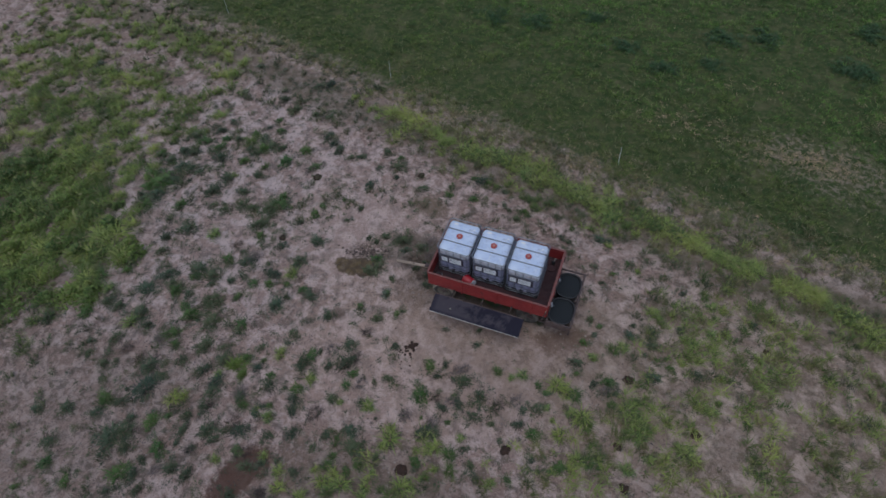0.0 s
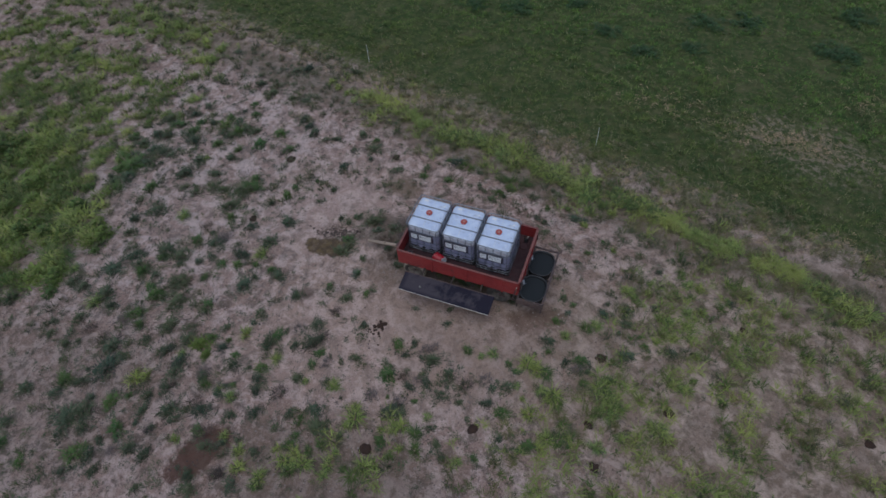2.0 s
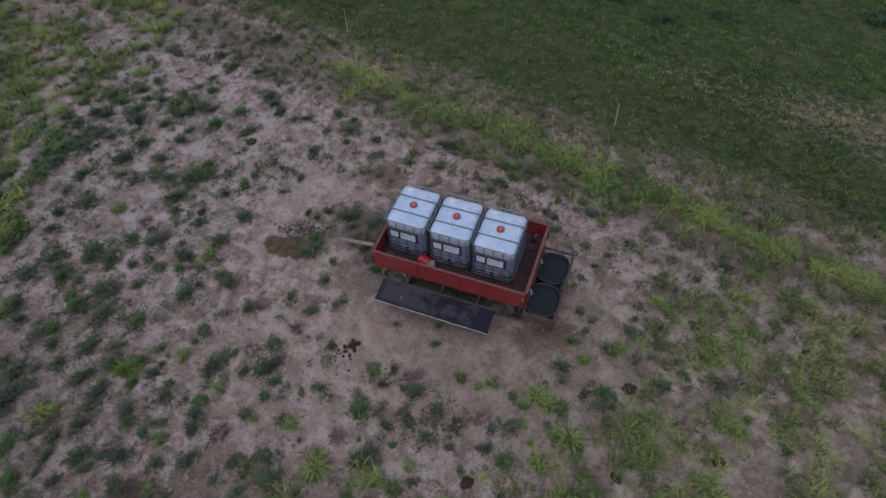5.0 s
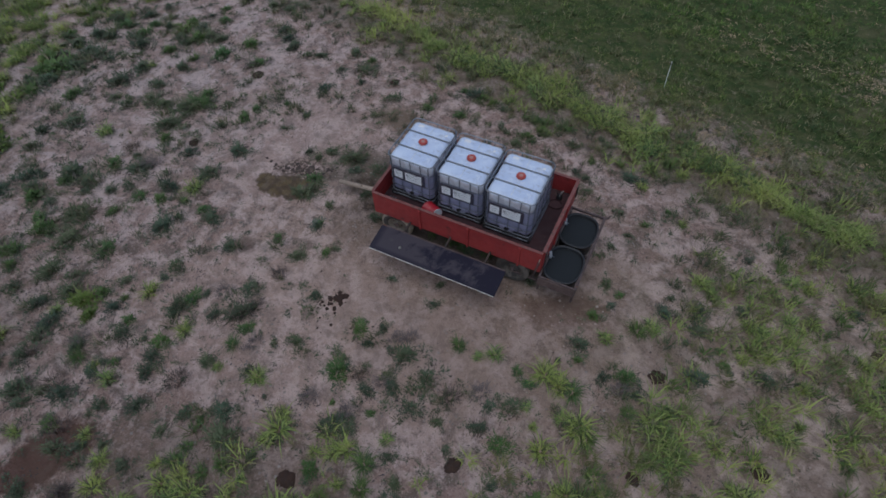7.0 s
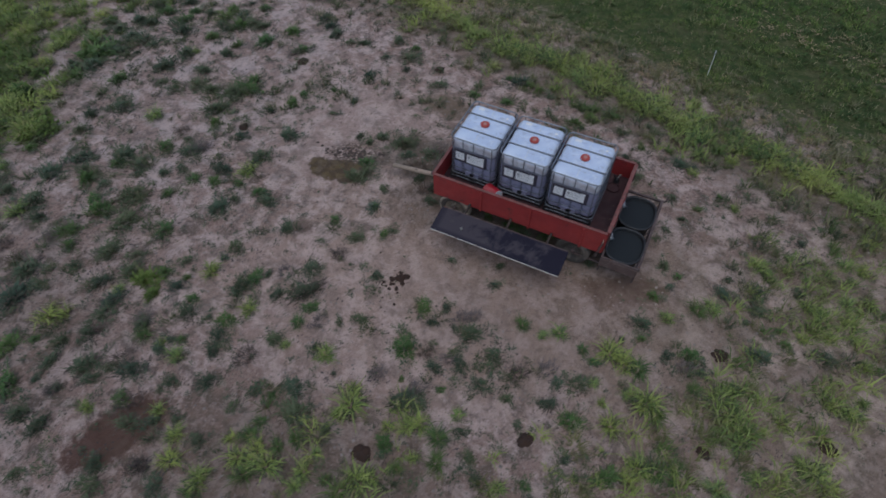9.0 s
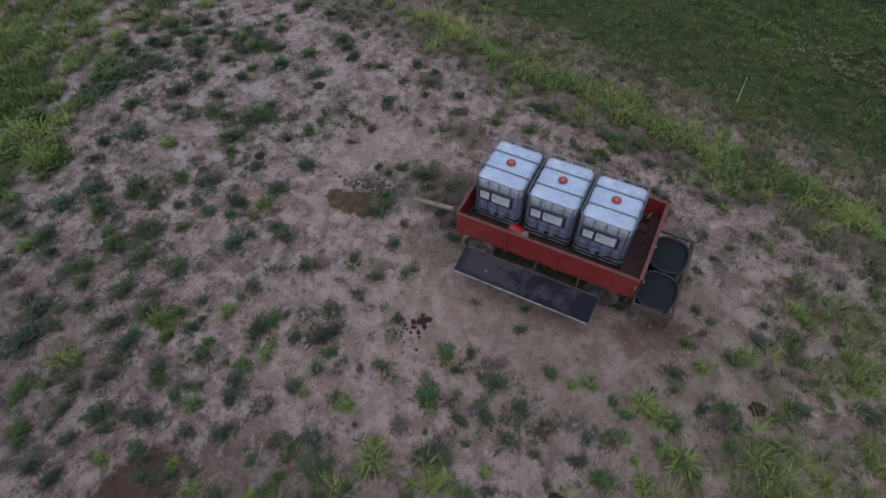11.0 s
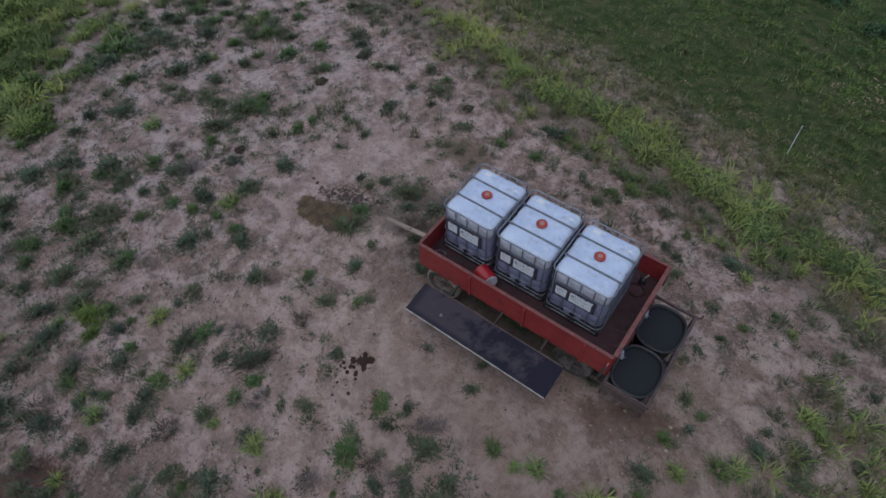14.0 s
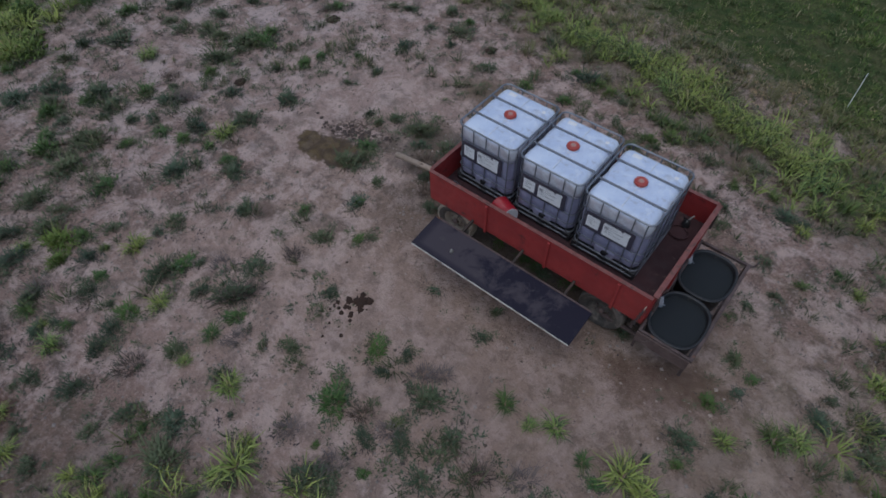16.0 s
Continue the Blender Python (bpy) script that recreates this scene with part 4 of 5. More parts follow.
def joined(*sets):
    return [np.concatenate(c) for c in zip(*sets)]


def weed_form(leaves, look_):
    """A leafy mound with thin shoots, on a ring of dead leaves."""
    zero = 0 * one
    leaf = tuft_blades(zero, zero, zero, 0.25 * one, leaves, "weed")
    shoots = tuft_blades(zero, zero, zero, 0.24 * one, leaves // 5, "grass")
    dead = tuft_blades(zero, zero, zero, 0.30 * one, 120, "dead")
    return blade_mesh("weed_tuft", *joined(leaf, shoots, dead), look_, True, 0.78, LITTER, 120)


def grass_form(blades, look_):
    """Long arching blades over a thin olive undergrowth."""
    return blade_mesh("grass_tuft", *joined(tuft_blades(0 * one, 0 * one, 0 * one, 0.19 * one, blades, "arch"), tuft_blades(0 * one, 0 * one, 0 * one, 0.21 * one, 60, "grass")), look_, False, 0.5, WISP, 60)


WEED_FORMS = [weed_form(230 + 60 * (i % 4), (WEED, FRESH, WEED, DULL)[i * 3 // 2 % 4]) for i in range(8)]
MINT_FORM, LUSH_FORM = weed_form(260, MINT), weed_form(480, LUSH)
GRASS_FORMS = [grass_form(64 + 14 * (i % 3), GRASS if i % 4 else DARKGRASS) for i in range(7)]
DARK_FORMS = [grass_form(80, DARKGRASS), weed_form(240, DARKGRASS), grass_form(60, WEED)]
picker = random.Random(3)


def plant(name, form, x, y, scale, label, group):
    ob = tagged(new(name), label, "weed" if name == "weed_tuft" else "grass", group)
    leaves = tagged(new("foliage", form), kind="stuff")
    leaves.parent = ob
    ob.matrix_basis = Matrix.LocRotScale((x, y, relief(x, y)), Euler((0, 0, picker.uniform(0, math.tau))), (scale * picker.uniform(0.72, 1.3), scale * picker.uniform(0.72, 1.15), min(scale, 1.3)))
    return ob


def dark_grass_at(*spots):
    for x, y, r in spots:
        plant("grass_tuft", picker.choice(DARK_FORMS), x, y, r / 0.26, "dark green clump of grass and weed", "dark clumps beside the verge")


weed_spots = []


def weeds_at(*spots):
    weed_spots.extend(spots)
    for x, y, r in spots:
        plant("weed_tuft", picker.choice(WEED_FORMS), x, y, r / 0.25, "large dark green leafy weed tuft" if r > 0.25 else "small dark green leafy weed tuft", "weeds on the bare soil")


def grass_at(*spots):
    for x, y, r in spots:
        plant("grass_tuft", picker.choice(GRASS_FORMS), x, y, r / 0.185, "bright yellow-green clump of coarse grass", "grass clumps on the bare soil")


weeds_at((-18.21, 6.13, 0.28), (-17.32, 5.2, 0.22), (-14.39, 2.89, 0.23), (-14.19, 1.97, 0.27), (-12.66, 1.49, 0.14), (-12.01, 2.46, 0.2), (-12, 2.31, 0.24), (-11.79, 1.92, 0.14), (-11.68, 1.36, 0.31), (-11.47, 0.44, 0.15), (-11.41, 2.19, 0.27), (-11.23, 3.73, 0.35), (-11.1, 1.12, 0.49), (-11.09, 8.21, 0.19), (-10.94, -4.76, 0.28), (-10.91, 0.08, 0.29))
weeds_at((-10.82, 0.65, 0.3), (-10.82, 2.07, 0.27), (-10.82, 2.83, 0.24), (-10.78, 3.48, 0.32), (-10.73, 1.38, 0.27), (-10.5, 4.24, 0.25), (-10.34, 2.08, 0.38), (-10.31, 4.77, 0.21), (-10.16, 1.56, 0.11), (-10.04, 3.9, 0.19), (-10.03, 3.39, 0.24), (-9.95, -4.18, 0.22), (-9.74, -2.44, 0.17), (-9.73, -2.21, 0.2), (-9.73, 0.46, 0.26), (-9.66, 2.89, 0.35))
weeds_at((-9.55, 4, 0.21), (-9.47, -3.61, 0.26), (-9.35, -0.92, 0.24), (-9.08, -7.18, 0.18), (-9.08, -4.92, 0.15), (-9.08, -3.68, 0.22), (-9.07, 4.49, 0.21), (-9.02, 6.62, 0.22), (-8.98, 1.38, 0.3), (-8.89, -5.31, 0.13), (-8.85, 2.12, 0.26), (-8.76, 3.63, 0.28), (-8.75, 4.96, 0.13), (-8.73, -0.35, 0.35), (-8.7, 3.04, 0.23), (-8.64, -2.82, 0.26))
weeds_at((-8.61, 5.46, 0.13), (-8.58, 4.33, 0.21), (-8.56, 0.84, 0.15), (-8.4, -4.6, 0.3), (-8.28, -6.84, 0.2), (-8.28, -2.16, 0.33), (-8.25, -3.69, 0.34), (-8.22, 4.94, 0.19), (-8.19, -5.41, 0.21), (-8.1, -9.02, 0.12), (-8.09, -7.78, 0.19), (-8.05, 0.75, 0.22), (-7.95, -5.84, 0.12), (-7.94, -2.44, 0.26), (-7.89, -5.22, 0.15), (-7.88, 1.73, 0.22))
weeds_at((-7.81, 2.59, 0.23), (-7.77, -8.26, 0.21), (-7.76, -3.91, 0.22), (-7.7, -2.6, 0.26), (-7.69, 4.12, 0.18), (-7.58, 1.16, 0.25), (-7.45, -1.67, 0.33), (-7.41, -1.92, 0.2), (-7.4, -6.29, 0.31), (-7.38, -6.67, 0.19), (-7.24, -2.55, 0.14), (-7.18, 3.52, 0.27), (-7.07, -3, 0.19), (-7.01, -5.83, 0.11), (-6.93, -8.46, 0.17), (-6.93, -6.2, 0.2))
weeds_at((-6.91, -1.7, 0.2), (-6.89, -3.89, 0.24), (-6.86, -5.03, 0.25), (-6.79, -1.98, 0.13), (-6.75, -0.99, 0.27), (-6.74, 4.26, 0.23), (-6.72, -3.17, 0.31), (-6.57, -4.15, 0.13), (-6.56, -7.12, 0.35), (-6.56, -5.62, 0.31), (-6.55, 0.61, 0.32), (-6.54, 1.37, 0.36), (-6.47, -2.64, 0.19), (-6.45, -0.55, 0.14), (-6.38, 1.94, 0.22), (-6.34, -5.12, 0.09))
weeds_at((-6.33, -6.45, 0.12), (-6.33, -2.45, 0.25), (-6.27, 0.21, 0.17), (-6.26, -6.79, 0.27), (-6.26, 1.59, 0.32), (-6.22, -1.69, 0.15), (-6.11, -0.89, 0.27), (-6.05, -4.51, 0.17), (-6, 3.6, 0.23), (-5.96, -7.19, 0.18), (-5.95, -1.38, 0.16), (-5.94, -3.19, 0.31), (-5.88, 4.94, 0.24), (-5.74, -6.36, 0.21), (-5.72, -7.78, 0.28), (-5.71, -8.29, 0.13))
weeds_at((-5.7, -3.85, 0.24), (-5.7, -2.13, 0.16), (-5.65, -3.98, 0.21), (-5.53, 4.67, 0.22), (-5.45, -1.53, 0.16), (-5.4, -6.06, 0.11), (-5.35, -7.65, 0.18), (-5.34, -7.31, 0.12), (-5.25, 1.16, 0.16), (-5.24, -4.56, 0.2), (-5.14, -1, 0.2), (-5.1, -6.91, 0.26), (-5.09, -3.74, 0.11), (-4.99, -2.96, 0.27), (-4.98, -1.37, 0.16))
weeds_at((-4.98, -0.95, 0.13), (-4.96, -7.96, 0.18), (-4.95, 4.49, 0.14), (-4.93, 1.64, 0.18), (-4.91, -5.83, 0.11), (-4.86, -4.1, 0.25), (-4.86, 2.04, 0.14), (-4.78, -6.27, 0.17), (-4.74, -6.62, 0.09), (-4.7, -4.76, 0.2), (-4.61, -5.07, 0.24), (-4.6, 4.63, 0.16), (-4.57, -5.53, 0.21), (-4.52, -0.47, 0.16), (-4.47, -0.23, 0.23), (-4.45, -7.23, 0.27))
weeds_at((-4.43, -1.19, 0.13), (-4.38, -1.98, 0.28), (-4.31, 0.62, 0.24), (-4.26, -3.81, 0.17), (-4.25, -6.56, 0.12), (-4.25, 2.54, 0.11), (-4.24, -1.63, 0.11), (-4.13, -6.02, 0.25), (-4.03, -3.39, 0.14), (-3.98, -7.22, 0.23), (-3.86, -1.2, 0.16), (-3.82, -6.18, 0.2), (-3.78, -4.95, 0.22), (-3.77, -3.99, 0.2), (-3.74, 1.76, 0.11), (-3.74, 5.15, 0.18))
weeds_at((-3.73, 4.34, 0.12), (-3.71, 3.47, 0.17), (-3.66, -7.94, 0.17), (-3.66, -5.86, 0.16), (-3.54, 2.4, 0.12), (-3.5, -1.34, 0.22), (-3.39, -3.01, 0.1), (-3.37, -2.68, 0.21), (-3.3, -5.74, 0.22), (-3.3, -4.06, 0.13), (-3.17, -4.34, 0.2), (-3.15, -5.17, 0.15), (-3.14, 5.02, 0.18), (-3.08, -4.94, 0.11), (-3.04, -6.21, 0.16), (-2.96, 4.58, 0.28))
weeds_at((-2.92, 4.11, 0.15), (-2.89, -4.85, 0.11), (-2.73, -4.24, 0.09), (-2.72, 1.33, 0.15), (-2.68, -1.77, 0.17), (-2.63, -7.24, 0.19), (-2.63, -3.41, 0.25), (-2.61, -6.5, 0.21), (-2.56, -5.8, 0.08), (-2.5, -3.12, 0.18), (-2.49, -5.59, 0.14), (-2.4, -7.52, 0.2), (-2.4, 1.25, 0.15), (-2.39, -4.15, 0.22), (-2.34, -4.46, 0.17), (-2.31, -2.91, 0.09))
weeds_at((-2.26, -6.27, 0.14), (-2.21, -4.78, 0.19), (-2.21, 1.55, 0.18), (-2.11, 0.14, 0.23), (-2.1, 0.62, 0.2), (-2.08, 4.45, 0.15), (-1.95, 0.38, 0.24), (-1.91, -6.1, 0.1), (-1.9, -5.31, 0.2), (-1.87, -3.26, 0.17), (-1.86, -1.14, 0.12), (-1.82, 3.89, 0.19), (-1.67, 1.6, 0.2), (-1.58, 1.57, 0.28), (-1.54, -2.43, 0.21), (-1.5, -7.08, 0.18))
weeds_at((-1.48, -4.55, 0.07), (-1.39, -2.96, 0.29), (-1.35, 0.08, 0.1), (-1.35, 1.25, 0.2), (-1.33, -6.2, 0.13), (-1.31, -4.09, 0.17), (-1.25, -0.44, 0.13), (-1.19, -5.48, 0.12), (-1.18, -1.35, 0.16), (-1.08, -3.21, 0.15), (-1.03, -5.06, 0.18), (-0.85, 1.5, 0.22), (-0.85, 3.93, 0.16), (-0.7, -1.04, 0.1), (-0.69, -5.01, 0.1), (-0.56, -0.88, 0.11))
weeds_at((-0.5, -3.89, 0.13), (-0.43, -4.71, 0.18), (-0.41, -3.26, 0.1), (-0.28, -2.01, 0.11), (-0.26, 4.92, 0.16), (-0.16, -5.09, 0.25), (-0.05, -3.02, 0.13), (0.04, 3.99, 0.16), (0.06, -4.18, 0.06), (0.08, 4.9, 0.25), (0.49, -5.1, 0.13), (0.9, -2.28, 0.17), (0.9, -1.03, 0.09), (0.96, -3.19, 0.27), (1.13, 4.05, 0.13), (1.19, -2.49, 0.09))
weeds_at((1.21, -3.74, 0.08), (1.3, -2.09, 0.11), (1.43, -4.04, 0.2), (1.5, -4.87, 0.19), (1.63, -2.41, 0.11), (1.65, -3.29, 0.12), (1.67, -4.07, 0.18), (1.71, 3.62, 0.16), (1.84, -0.74, 0.09), (1.92, -1.22, 0.11), (1.93, -3.62, 0.09), (1.96, -2.38, 0.23), (2.04, -3.04, 0.14), (2.05, 3.85, 0.12), (2.51, -3.23, 0.18), (2.53, -2.64, 0.23))
weeds_at((2.56, -4.15, 0.13), (2.86, -4.46, 0.13), (3.02, -3.27, 0.12), (3.09, -4.74, 0.11), (3.28, 3.36, 0.11), (3.38, -3.64, 0.1), (3.58, 3.22, 0.15), (3.69, 2.85, 0.15), (3.71, -3.05, 0.14), (3.72, -2.64, 0.14), (4.07, -2.45, 0.2), (4.15, -3.16, 0.23), (4.17, -1.95, 0.1), (4.28, -3.82, 0.11), (4.45, 3.65, 0.17), (4.5, -1.29, 0.08))
weeds_at((4.56, 2.56, 0.13), (4.64, 1.61, 0.13), (4.73, 3.64, 0.11), (4.74, -0.81, 0.19), (4.79, -0.13, 0.15), (4.81, 0.69, 0.14), (4.82, -1.13, 0.1), (4.86, 2.06, 0.1), (4.97, -3.78, 0.2), (5.03, 0.23, 0.09), (5.12, 0.54, 0.09), (5.32, -1.26, 0.14), (5.48, 3.04, 0.1), (5.69, -1.09, 0.22), (5.92, -3.41, 0.09), (5.94, -1.33, 0.12))
weeds_at((6, 0.52, 0.15), (6.03, 0.9, 0.09), (6.49, 0.07, 0.08), (6.57, 0.87, 0.15), (6.64, 0.41, 0.15), (6.83, -0.54, 0.2), (7.08, 0.15, 0.1), (7.21, -0.11, 0.12), (7.22, 2.45, 0.12), (7.36, 1.17, 0.11), (7.96, -0.05, 0.16), (9.25, 2, 0.18), (11.9, 2.25, 0.09))
weeds_at((-11.2, 2.79, 0.28), (-11.37, 0.9, 0.28), (-11.13, 0.37, 0.26), (-7.15, 1.16, 0.26), (-8.33, 3.87, 0.28), (-8.06, 4.09, 0.24), (-6.24, 5.25, 0.22), (-7.64, 8.09, 0.28), (-8.01, 7.82, 0.25), (-7.33, 6.2, 0.22), (-8.27, 6.26, 0.2), (-9.15, -1.45, 0.2))
weeds_at((-5.35, 0.08, 0.2), (-6.7, 6.22, 0.2))
grass_at((-15.82, 5, 0.24), (-15.3, 1.27, 0.4), (-14.29, 1.59, 0.32), (-13.91, -0.34, 0.3), (-13.47, 1.54, 0.2), (-12.91, -0.83, 0.33), (-12.56, -0.45, 0.26), (-12.38, 0.85, 0.23), (-12.38, 1.73, 0.2), (-12.3, 0.04, 0.19), (-12.02, 0.13, 0.19), (-11.98, -1.04, 0.22), (-11.69, -1.57, 0.42), (-11.41, -2.32, 0.38), (-11.08, -1.37, 0.39), (-11.07, -2.88, 0.37))
grass_at((-10.99, -1.82, 0.38), (-10.82, -0.79, 0.25), (-10.49, -2.9, 0.3), (-10.3, -1.6, 0.24), (-10.25, -3.47, 0.26), (-10.06, -2.09, 0.17), (-9.85, -3.22, 0.2), (-9.72, -1.75, 0.17), (-9.01, 3.99, 0.26), (-8.65, 2.32, 0.15), (-8.35, -4.02, 0.22), (-7.8, -0.29, 0.24), (-7.78, 3.04, 0.19), (-5.55, -5.6, 0.22), (-5.3, -5.41, 0.16), (-4.77, -4.54, 0.13))
grass_at((-4.48, -0.82, 0.2), (-3.74, -3.72, 0.11), (-3.58, -5.08, 0.15), (-3.44, -6.6, 0.16), (-3.37, -3.39, 0.21), (-3.18, -5.06, 0.09), (-2.73, -5.16, 0.21), (-2.31, -6.08, 0.12), (-2.16, -3.76, 0.15), (-1.74, -6.29, 0.15), (-1.53, -6.65, 0.17), (-1.12, -3.6, 0.12), (-1.05, -4.09, 0.1), (-0.9, -6.69, 0.2), (-0.87, -6.87, 0.18), (-0.85, -5.91, 0.13))
grass_at((-0.62, -5.75, 0.17), (-0.6, -5.47, 0.12), (-0.56, -6.13, 0.17), (-0.32, -5.91, 0.19), (-0.3, -6.3, 0.2), (-0.29, -3.92, 0.17), (-0.08, -5.69, 0.13), (-0.05, -6.03, 0.22), (0.16, -5.47, 0.17), (0.54, -6.08, 0.14), (0.54, -5.84, 0.16), (0.55, -4.3, 0.14), (0.57, -5.48, 0.11), (0.57, -4.79, 0.15), (0.64, -4.54, 0.23), (0.94, -5.79, 0.13))
grass_at((1.23, -5.84, 0.2), (1.39, -5.58, 0.24), (1.41, -4.6, 0.11), (1.57, -5.44, 0.16), (1.71, -4.46, 0.15), (1.81, -2.9, 0.09), (1.86, -4.33, 0.21), (1.87, -5.14, 0.13), (2.03, -4.87, 0.13), (2.26, -4.4, 0.17), (2.4, -3.9, 0.1), (2.41, -4.78, 0.18), (2.75, -1.8, 0.13), (3.16, -1.85, 0.09), (3.43, -1.67, 0.15), (3.47, -4.7, 0.13))
grass_at((3.85, -4.47, 0.09), (3.92, -1.82, 0.11), (4.3, -2.36, 0.1), (4.39, -1.65, 0.21), (4.52, 5.12, 0.22), (4.54, -2.64, 0.1), (4.58, 4.65, 0.23), (4.68, -1.76, 0.24), (4.77, 3.5, 0.13), (4.78, -2.96, 0.21), (4.82, 5.36, 0.16), (4.91, 4.75, 0.23), (4.93, -2.28, 0.14), (4.94, -1.76, 0.18), (5.11, 2.47, 0.1), (5.15, -0.51, 0.15))
grass_at((5.18, 4.44, 0.22), (5.23, -2.31, 0.25), (5.27, -3.68, 0.14), (5.38, -3.43, 0.22), (5.41, -2.44, 0.21), (5.5, 4.26, 0.18), (5.56, 4.65, 0.2), (5.63, -0.08, 0.19), (5.64, -3.36, 0.22), (5.82, 2.81, 0.12), (5.86, 0.1, 0.15), (5.87, -3.19, 0.18), (5.91, -1.69, 0.12), (6.26, -1.75, 0.21), (6.42, -2.37, 0.17), (6.48, 1.49, 0.18))
grass_at((6.5, -1.75, 0.21), (6.53, -1.4, 0.14), (6.58, -3.23, 0.16), (6.62, -1.96, 0.23), (6.72, 1.3, 0.18), (6.78, -2.35, 0.17), (6.83, -2.12, 0.21), (7.05, 1.61, 0.13), (7.11, -2.78, 0.13), (7.35, -1.66, 0.15), (7.47, 0.15, 0.11), (7.49, 0.89, 0.19), (7.7, 0.85, 0.15), (7.72, -2.24, 0.13), (7.84, 2.63, 0.15), (7.89, -2.3, 0.2))
grass_at((7.93, 0.37, 0.14), (8.07, -2.41, 0.18), (8.09, 2.26, 0.16), (8.13, -0.96, 0.17), (8.16, 1.28, 0.15), (8.18, 0.88, 0.15), (8.39, -0.99, 0.19), (8.4, 2.26, 0.16), (8.44, 3.03, 0.13), (8.51, 0.03, 0.14), (8.54, 1.46, 0.15), (8.55, -0.7, 0.13), (9.28, 2.6, 0.12), (9.3, -1.07, 0.16), (9.44, 0.94, 0.16), (9.54, 0.16, 0.12))
dark_grass_at((-0.87, 4.27, 0.23), (0.31, 4.84, 0.2), (0.62, 4.74, 0.22), (0.98, 4.65, 0.2), (1.79, 4.58, 0.24), (1.88, 3.95, 0.25), (2.11, 4.63, 0.25), (2.13, 4.31, 0.21), (2.57, 4.6, 0.25), (3.52, 4.6, 0.16), (3.53, 3.81, 0.17), (3.68, 4.45, 0.2), (4.14, 4.82, 0.2), (4.15, 3.97, 0.21), (4.75, 4.12, 0.19), (5.24, 5.52, 0.18))
plant("weed_tuft", MINT_FORM, -1.29, -0.48, 0.62, "pale grey-green leafy weed", "weeds on the bare soil")


for x, y, r in ((-4.47, -4.1, 0.27), (-4.12, -4.31, 0.19)):
    plant("weed_tuft", LUSH_FORM, x, y, r / 0.25, "bright green lush leafy weed", "weeds on the bare soil")


verge = random.Random(17)
verge_far = []
for k in range(230):
    x = -5.2 + 18.0 * (k + verge.random()) / 230
    if noise.noise(Vector((x * 1.1, 3.0, 1.0))) > 0.28 or x < -2.6 and k % 3:
        continue
    y = 7.4 - 0.215 * x - 1.32 - 0.014 * max(0.0, x - 6.0) ** 2 + 0.14 * math.sin(x * 1.3) + verge.gauss(0.0, 0.15)
    if len(verge_far) < 70 and not -1.5 < x < 7.0:
        verge_far.append((x, y, relief(x, y), 0.19 * verge.uniform(0.65, 1.45)))
    else:
        plant("grass_tuft", verge.choice(GRASS_FORMS), x, y, verge.uniform(0.65, 1.45), "bright yellow-green clump of coarse grass on the verge", "grass clumps along the verge")
for x, y in ((-5.9, 7.35), (-5.4, 7.1), (-6.3, 7.6)):
    plant("grass_tuft", GRASS_FORMS[1], x, y, 0.8, "bright yellow-green clump of coarse grass on the verge", "grass clumps along the verge")


# grass under the wagon; its dark green is picked to deepen the shade there
shade = random.Random(23)
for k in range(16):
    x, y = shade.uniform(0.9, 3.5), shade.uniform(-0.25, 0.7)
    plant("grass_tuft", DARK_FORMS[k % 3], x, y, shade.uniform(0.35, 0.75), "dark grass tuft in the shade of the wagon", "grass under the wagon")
for x, y in ((-0.35, 0.55), (-0.5, 0.95), (-0.2, 0.2), (-0.75, 0.7), (-0.3, 1.3)):
    plant("weed_tuft", WEED_FORMS[2], x, y, 0.62, "dull weed tuft beside the drawbar", "weeds beside the drawbar")


def soft(v, a, b):
    v = min(1.0, max(0.0, (v - a) / (b - a)))
    return v * v * (3 - 2 * v)


